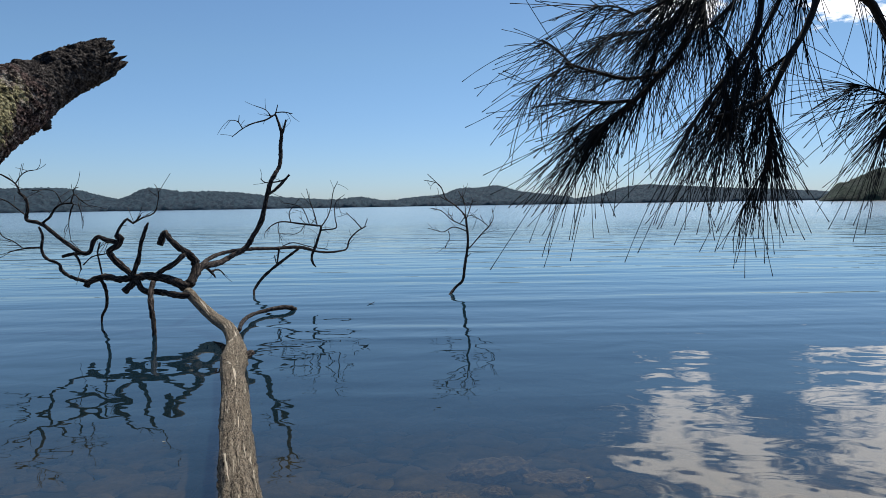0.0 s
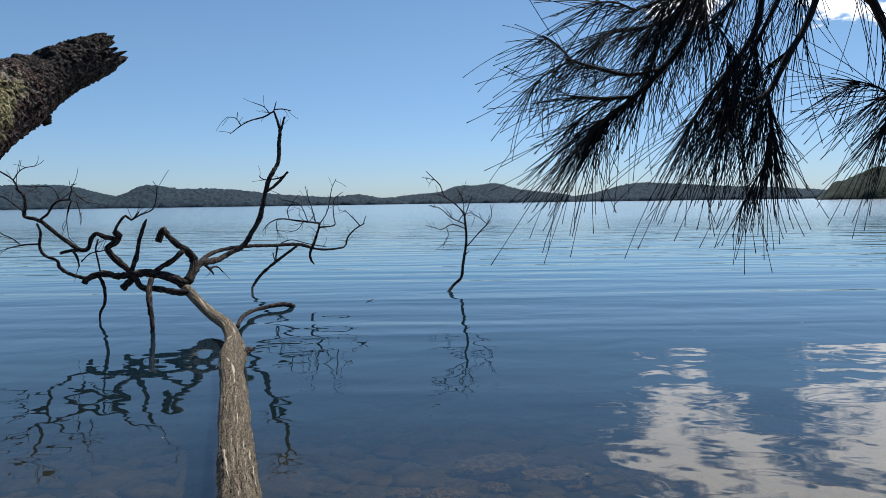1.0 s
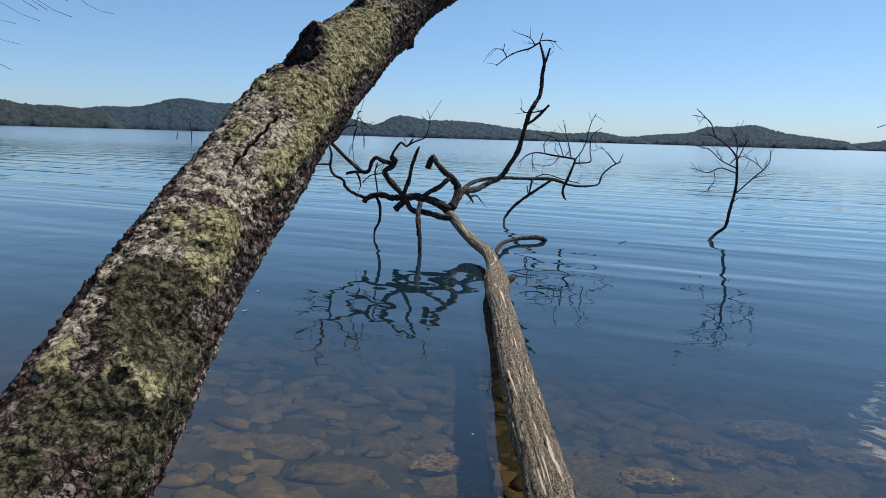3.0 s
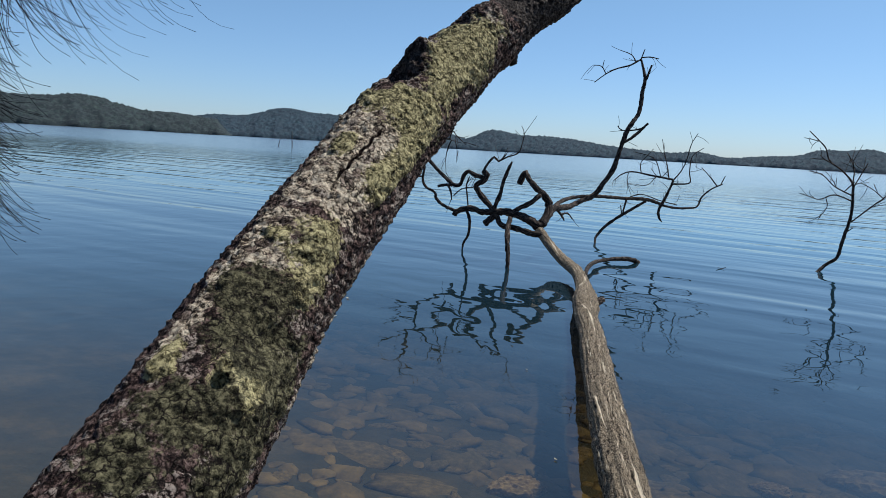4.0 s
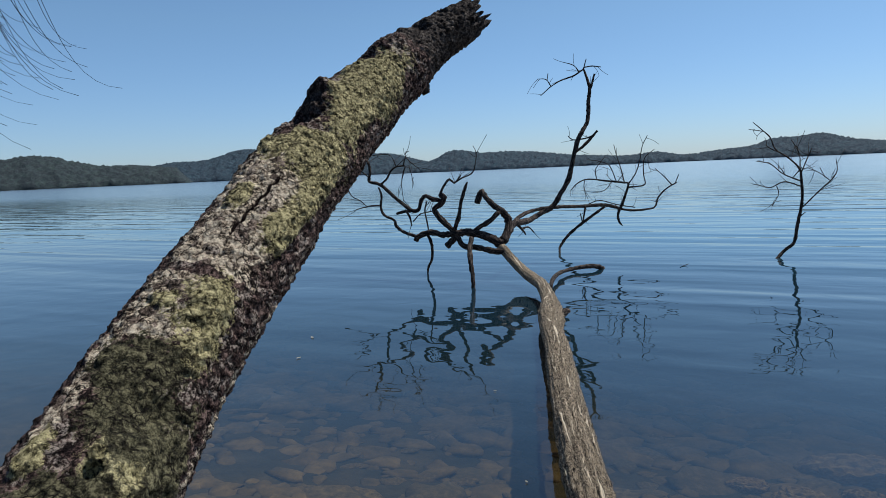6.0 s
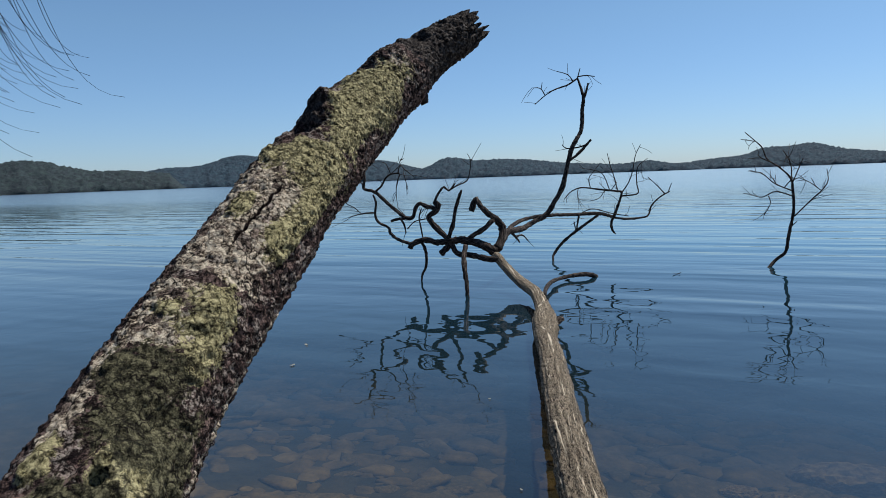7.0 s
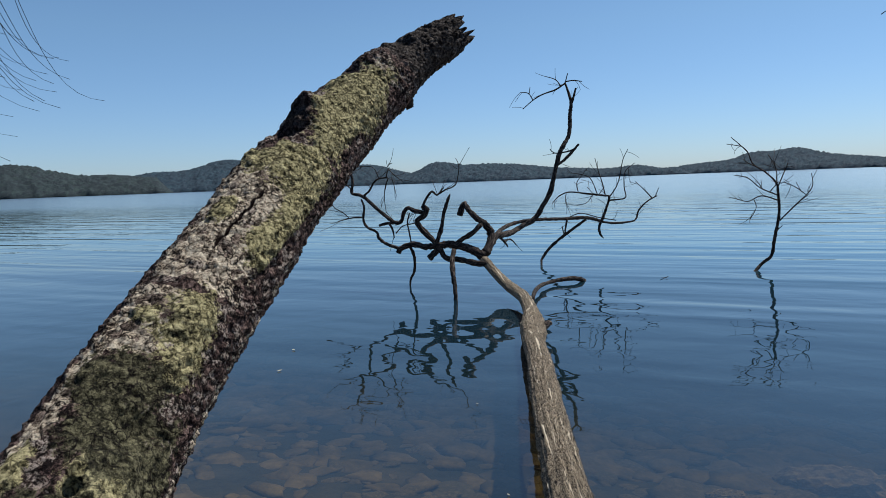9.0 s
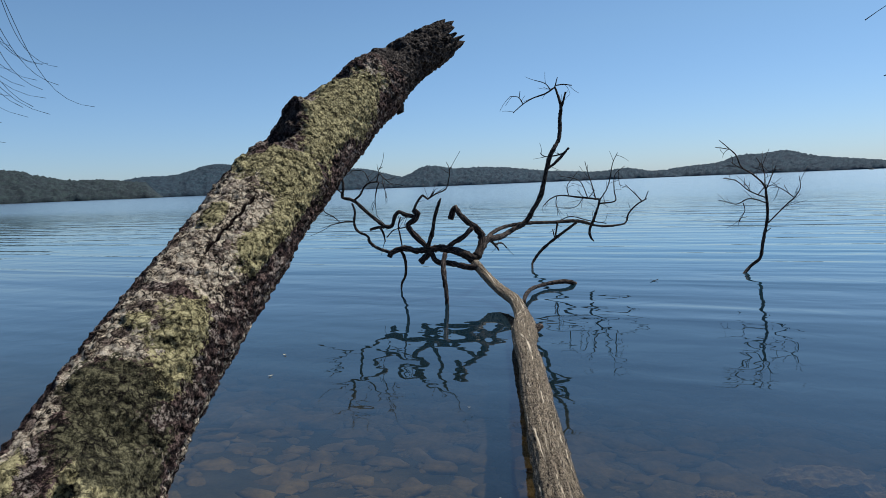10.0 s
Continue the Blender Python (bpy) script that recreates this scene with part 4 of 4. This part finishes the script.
def casuarina(stem_specs, at, label, seed, density=1.0, **kw):
    rng = np.random.default_rng(seed)
    thing = base("casuarina_branch", at, label, "branch")
    for pts, count, skip, *own in stem_specs:
        habit = {**kw, **own[0]} if own else dict(kw)
        twigs = habit.pop("twigs", max(2, count // 60))
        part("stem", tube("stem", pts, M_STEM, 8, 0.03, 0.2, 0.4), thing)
        line = spline(pts, 0.02)[:, :3]
        if count:
            line = line[int(len(line) * skip):]
            lines = [line, line]
            for _ in range(twigs):
                i = rng.integers(1, len(line) - 1)
                d = line[i + 1] - line[i]
                d = d / np.linalg.norm(d) + rng.normal(size=3) * 0.55
                d /= np.linalg.norm(d)
                ln = rng.uniform(0.07, 0.17)
                q = [(*(line[i] + d * ln * f + np.array((0, 0, -0.04)) * f * f), 0.0035 - 0.002 * f) for f in (0, 0.4, 0.75, 1.0)]
                part("twig", tube("twig", q, M_STEM, 6, 0.02, 0.2), thing)
                lines.append(spline(q, 0.02)[:, :3])
            tagged(part("needles", needle_mesh(lines, int(count * density), rng, mat=M_NEEDLE, **habit), thing, "fine drooping needles, coloured near black as if backlit"), kind="stuff")
    return thing


FAN = dict(twigs=2, spread=0.50, droop=0.55, lean=(-0.22, 0.0, 0.0))
FALL = dict(twigs=2, spread=0.52, droop=1.0, lean=(-0.30, 0.0, 0.0), length=0.43)
casuarina([
    ([(2.30, 0.20, 0.10, 0.050), (2.35, 0.60, 1.40, 0.042), (2.10, 1.30, 2.40, 0.034), (1.60, 1.90, 2.80, 0.028), (1.22, 2.20, 2.72, 0.022), (1.06, 2.35, 2.62, 0.018)], 0, 0.5),
    ([(1.06, 2.35, 2.62, 0.016), (0.942, 2.348, 2.414, 0.012), (0.797, 2.308, 2.093, 0.009), (0.704, 2.288, 1.978, 0.008), (0.602, 2.268, 1.882, 0.007), (0.481, 2.228, 1.799, 0.005)], 264, 0.35, FAN),
    ([(0.704, 2.288, 1.987, 0.006), (0.599, 2.258, 1.966, 0.005), (0.498, 2.228, 1.982, 0.005), (0.399, 2.198, 2.003, 0.004)], 95, 0.2, dict(FAN, length=0.27)),
    ([(0.620, 2.268, 1.902, 0.005), (0.523, 2.228, 1.891, 0.005), (0.416, 2.198, 1.894, 0.003)], 64, 0.2, FAN),
    ([(0.620, 2.268, 1.900, 0.005), (0.550, 2.250, 1.845, 0.005), (0.485, 2.228, 1.800, 0.004)], 42, 0.1, dict(FALL, lean=(-0.5, 0.0, 0.0), spread=0.30)),
    ([(1.06, 2.35, 2.62, 0.014), (1.040, 2.328, 2.319, 0.011), (1.016, 2.308, 2.124, 0.009), (0.922, 2.288, 1.983, 0.008), (0.837, 2.268, 1.878, 0.006), (0.778, 2.248, 1.791, 0.004)], 165, 0.4, FALL),
    ([(1.22, 2.20, 2.72, 0.016), (1.225, 2.328, 2.316, 0.012), (1.193, 2.328, 2.161, 0.010), (1.099, 2.288, 2.015, 0.010), (1.040, 2.278, 1.911, 0.008), (0.957, 2.248, 1.873, 0.006), (0.842, 2.208, 1.839, 0.004)], 130, 0.55, FALL),
    ([(1.037, 2.278, 1.907, 0.006), (1.047, 2.268, 1.806, 0.006), (1.029, 2.248, 1.684, 0.008)], 120, 0.1, dict(FALL, lean=(0.05, 0, 0), length=0.28)),
    ([(1.06, 2.35, 2.62, 0.010), (0.93, 2.30, 2.40, 0.008), (0.84, 2.28, 2.26, 0.006), (0.72, 2.26, 2.20, 0.004)], 152, 0.3, FAN),
    ([(1.06, 2.35, 2.62, 0.010), (1.00, 2.25, 2.36, 0.008), (0.92, 2.22, 2.20, 0.006), (0.80, 2.20, 2.08, 0.004)], 100, 0.3, FALL),
    ([(1.06, 2.35, 2.62, 0.010), (0.995, 2.428, 2.409, 0.009), (0.868, 2.428, 2.231, 0.007), (0.732, 2.408, 2.155, 0.005), (0.578, 2.378, 2.128, 0.003)], 200, 0.3, FAN),
    ([(0.942, 2.348, 2.414, 0.007), (0.808, 2.228, 2.287, 0.006), (0.701, 2.208, 2.184, 0.005), (0.577, 2.178, 2.129, 0.003)], 128, 0.2, FAN),
    ([(1.22, 2.20, 2.72, 0.012), (1.215, 2.428, 2.405, 0.009), (1.091, 2.428, 2.136, 0.007), (1.001, 2.428, 1.936, 0.005), (0.976, 2.408, 1.823, 0.003)], 150, 0.3, FALL),
    ([(1.22, 2.20, 2.72, 0.018), (1.268, 2.328, 2.315, 0.014), (1.386, 2.328, 2.192, 0.013), (1.471, 2.328, 2.017, 0.011), (1.582, 2.328, 1.857, 0.008)], 80, 0.5, FALL),
    ([(1.471, 2.328, 2.017, 0.008), (1.522, 2.228, 1.945, 0.006), (1.408, 2.208, 1.897, 0.006), (1.306, 2.178, 1.870, 0.004)], 150, 0.2, FAN),
    # unseen sprays overhead, added to throw shade on the lower trunk
    ([(2.10, 1.30, 2.40, 0.030), (1.50, 1.25, 3.00, 0.022), (0.70, 1.20, 3.20, 0.016), (0.05, 1.15, 3.16, 0.010), (-0.45, 1.15, 3.02, 0.005)], 170, 0.55),
    ([(0.05, 1.15, 3.16, 0.008), (-0.20, 1.40, 3.08, 0.006), (-0.42, 1.60, 2.98, 0.003)], 130, 0.1),
    ([(0.05, 1.15, 3.16, 0.008), (-0.25, 0.90, 3.06, 0.006), (-0.50, 0.70, 2.95, 0.003)], 150, 0.1),
    ([(-0.20, 1.15, 3.10, 0.006), (-0.50, 1.25, 3.00, 0.004), (-0.70, 1.30, 2.92, 0.003)], 110, 0.1),
], (2.30, 0.20, 0.10), "overhanging casuarina branch with drooping dark needles", 3, spread=0.46, droop=0.42, length=0.33, density=1.15, radius=0.0014)

HANG = dict(twigs=0, spread=0.14, droop=1.7, length=0.46, curl=0.27, lean=(0.10, 0.0, 0.0))
BRUSH = dict(twigs=0, spread=0.34, droop=-0.35, length=0.17, curl=0.16, lean=(0.95, 0.25, -0.15))
casuarina([
    ([(-3.10, -0.20, 0.10, 0.040), (-3.20, 0.30, 1.40, 0.034), (-2.95, 0.80, 2.30, 0.026), (-2.70, 1.05, 2.45, 0.018), (-2.40, 1.25, 2.32, 0.010), (-2.14, 1.40, 2.18, 0.006), (-1.90, 1.48, 2.12, 0.003)], 85, 0.62, HANG),
    ([(-2.40, 1.25, 2.32, 0.008), (-2.25, 1.30, 2.18, 0.006), (-2.12, 1.33, 2.07, 0.003)], 58, 0.1, HANG),
    ([(-2.14, 1.40, 2.18, 0.005), (-2.02, 1.36, 2.15, 0.004), (-1.88, 1.34, 2.12, 0.003)], 16, 0.1, HANG),
    ([(-2.70, 1.05, 2.45, 0.012), (-2.40, 1.10, 2.20, 0.008), (-2.15, 1.14, 2.00, 0.006), (-1.98, 1.16, 1.88, 0.004)], 150, 0.5),
    ([(-2.40, 1.10, 2.20, 0.009), (-2.20, 1.12, 1.95, 0.007), (-2.12, 1.13, 1.70, 0.006), (-2.11, 1.14, 1.50, 0.005), (-2.11, 1.14, 1.32, 0.003)], 190, 0.3, BRUSH),
], (-3.10, -0.20, 0.10), "drooping green casuarina foliage beside the trunk", 8, spread=0.36, droop=0.45, length=0.26, curl=0.22, radius=0.0009)


# ---- stones on the lake bed ----
def stone_mesh(seed, mat, flat):
    bm = bmesh.new()
    bmesh.ops.create_icosphere(bm, subdivisions=2, radius=1.0)
    for v in bm.verts:
        q = v.co.copy()
        v.co *= 1 + 0.55 * noise.noise(q * 1.5 + Vector((seed * 7.3, 0, 0))) + 0.20 * noise.noise(q * 3.2 + Vector((0, seed * 3.1, 0)))
        v.co.z *= flat
    me = bpy.data.meshes.new("stone")
    bm.to_mesh(me)
    bm.free()
    me.materials.append(mat)
    me.polygons.foreach_set("use_smooth", [True] * len(me.polygons))
    return me


STONES = [stone_mesh(i, M_STONE, 0.17 + 0.05 * (i % 4)) for i in range(10)]
rs = random.Random(11)


def stone_spot(y0, y1, small, big):
    y = y0 + (y1 - y0) * rs.random()
    x = rs.uniform(-1.0, 0.62) * (1.9 + y * 0.75)
    size = small + (big - small) * rs.random() ** 2
    m = pose(x, y, bed_height(x, y) - size * 0.03, rs.uniform(-9, 9), rs.uniform(-9, 9), rs.uniform(-50, 50))
    return m @ Matrix.Diagonal((size * rs.uniform(0.9, 1.35), size * rs.uniform(0.6, 0.95), size * rs.uniform(0.5, 0.95), 1))


for _ in range(290):
    ob = new("stone", STONES[rs.randrange(10)])
    ob.matrix_basis = stone_spot(1.3, 5.6, 0.07, 0.24)
    tagged(ob, "rounded brown stone on the shallow lake bed", "stone", "lake bed stones")

verts, faces = [], []
for k in range(2400):
    me, m, o = STONES[rs.randrange(10)], stone_spot(0.9, 6.8, 0.04, 0.16), len(verts)
    if k % 3 == 0:
        m = stone_spot(4.8, 9.0, 0.10, 0.30)
    verts += [tuple(m @ v.co) for v in me.vertices]
    faces += [tuple(o + i for i in p.vertices) for p in me.polygons]
tagged(new("pebbles", mesh_of("pebbles", verts, faces, M_STONE)), "brown pebbles and cobbles covering the lake bed", "pebbles", kind="stuff")


def crusted_stone(x, y, size, thick, turn, seed):
    """A flat pitted rock, half sunk into the bed."""
    bm = bmesh.new()
    bmesh.ops.create_icosphere(bm, subdivisions=4, radius=1.0)
    for v in bm.verts:
        q = v.co.copy()
        v.co *= 1 + 0.28 * noise.noise(q * 1.3 + Vector((seed * 7.3, 0, 0))) + 0.12 * noise.fractal(q * 4 + Vector((0, seed * 3.1, 0)), 0.8, 2.0, 3)
        v.co.z = math.tanh(v.co.z * 2.0) * 0.8 + 0.16 * noise.fractal(q * 5 + Vector((seed, 0, 0)), 0.8, 2.0, 3)
    me = bpy.data.meshes.new("crusted_stone")
    bm.to_mesh(me)
    bm.free()
    me.materials.append(M_CRUST)
    ob = new("crusted_stone", me)
    ob.matrix_basis = pose(x, y, bed_height(x, y), 4, -3, turn) @ Matrix.Diagonal((size, size * 0.55, thick, 1))
    tagged(ob, "flat golden-brown crusted rock on the lake bed", "stone", "crusted stones")


for i, spot in enumerate(((0.38, 5.01, 0.31, 0.17, 8),
                          (0.36, 4.61, 0.122, 0.08, -10),
                          (0.82, 4.79, 0.26, 0.13, -14),
                          (-0.25, 4.57, 0.13, 0.07, 5),
                          (0.03, 4.46, 0.155, 0.08, -12),
                          (-0.39, 3.92, 0.183, 0.1, 10),
                          (-1.55, 3.6, 0.17, 0.09, 30),
                          (-0.95, 3.8, 0.12, 0.08, -20))):
    crusted_stone(*spot, i + 1)


# ---- leaf litter and marker sticks on the water ----
def leaf(at, size, turn, label):
    bm = bmesh.new()
    ring = [bm.verts.new((size * math.cos(a) * (1.0 if math.cos(a) > 0 else 0.8), size * 0.42 * math.sin(a), 0.008 + size * (0.35 if size > 0.05 else 0.08) * abs(math.cos(a)) ** 2)) for a in np.linspace(0, 2 * math.pi, 15)[:-1]]
    c = bm.verts.new((0, 0, 0.004))
    for i, v in enumerate(ring):
        bm.faces.new((v, ring[(i + 1) % len(ring)], c))
    bmesh.ops.solidify(bm, geom=bm.faces[:], thickness=0.004)
    me = bpy.data.meshes.new("floating_leaf")
    bm.to_mesh(me)
    bm.free()
    me.materials.append(M_STEM if size > 0.05 else M_PALE_LEAF)
    ob = new("floating_leaf", me)
    ob.matrix_basis = pose(*at, 0, 0, turn)
    tagged(ob, label, "leaf", "floating leaves")


leaf((-1.20, 10.85, 0.0), 0.075, 20, "curled brown leaf afloat on the calm water")
leaf((-3.87, 4.88, 0.0), 0.03, 70, "small pale leaf afloat near the stones")
leaf((-4.20, 5.53, 0.0), 0.03, -30, "small pale leaf afloat near the stones")
for x, y, turn in ((-1.91, 4.61, 15), (-1.27, 3.37, -40), (-0.26, 3.30, 80), (0.84, 3.92, 5)):
    leaf((x, y, 0.0), 0.013, turn, "small pale leaf afloat near the fallen log")

for pts, text in ((((-82.25, 93.96, -1.0, 0.09), (-82.38, 93.96, 2.89, 0.07)), "pale stick standing upright in the open water"),
                  (((-86.84, 94.91, -1.0, 0.07), (-85.98, 94.91, 1.39, 0.05)), "short dark stick leaning out of the water")):
    ob = new("marker_stick", tube("marker_stick", pts, M_DEAD, 8, 0.3, 0.15))
    tagged(ob, text, "stick", "sticks standing in the lake")


def small_boat(at, turn):
    """A moored runabout: tapered open hull, cabin and mast."""
    thing = base("boat", at, "small pale boat moored far out on the lake", "boat")
    thing.matrix_basis = pose(*at, 0, 0, turn)
    bpy.context.view_layer.update()
    ribs = [(-2.6, 0.85, 0.75), (-1.2, 1.0, 0.75), (0.6, 0.95, 0.82), (1.9, 0.6, 0.95), (2.9, 0.05, 1.1)]
    verts = []
    for x, half, high in ribs:
        verts += [(x, -half, high), (x, -half * 0.7, -0.2), (x, half * 0.7, -0.2), (x, half, high)]
    faces = [(i * 4 + j, i * 4 + 4 + j, i * 4 + 5 + j, i * 4 + 1 + j) for i in range(4) for j in range(3)]
    faces += [(i * 4 + 3, i * 4 + 7, i * 4 + 4, i * 4) for i in range(4)] + [(0, 1, 2, 3), (19, 18, 17, 16)]

    def fitted(name, me, label):
        ob = new(name, me)
        ob.parent = thing
        tagged(ob, label)

    fitted("hull", mesh_of("hull", verts, faces, M_PALE_LEAF, smooth=False), "pale painted hull")
    bm = bmesh.new()
    bmesh.ops.create_cube(bm, size=1.0)
    for v in bm.verts:
        v.co = Vector((v.co.x * (1.9 if v.co.z < 0 else 1.4), v.co.y * 1.3, 1.35 + v.co.z * 1.1))
    bmesh.ops.bevel(bm, geom=bm.edges[:], offset=0.08, segments=2, affect="EDGES")
    me = bpy.data.meshes.new("cabin")
    bm.to_mesh(me)
    bm.free()
    me.materials.append(M_STEM)
    fitted("cabin", me, "dark cabin")


small_boat((160.0, 900.0, 0.0), 15)
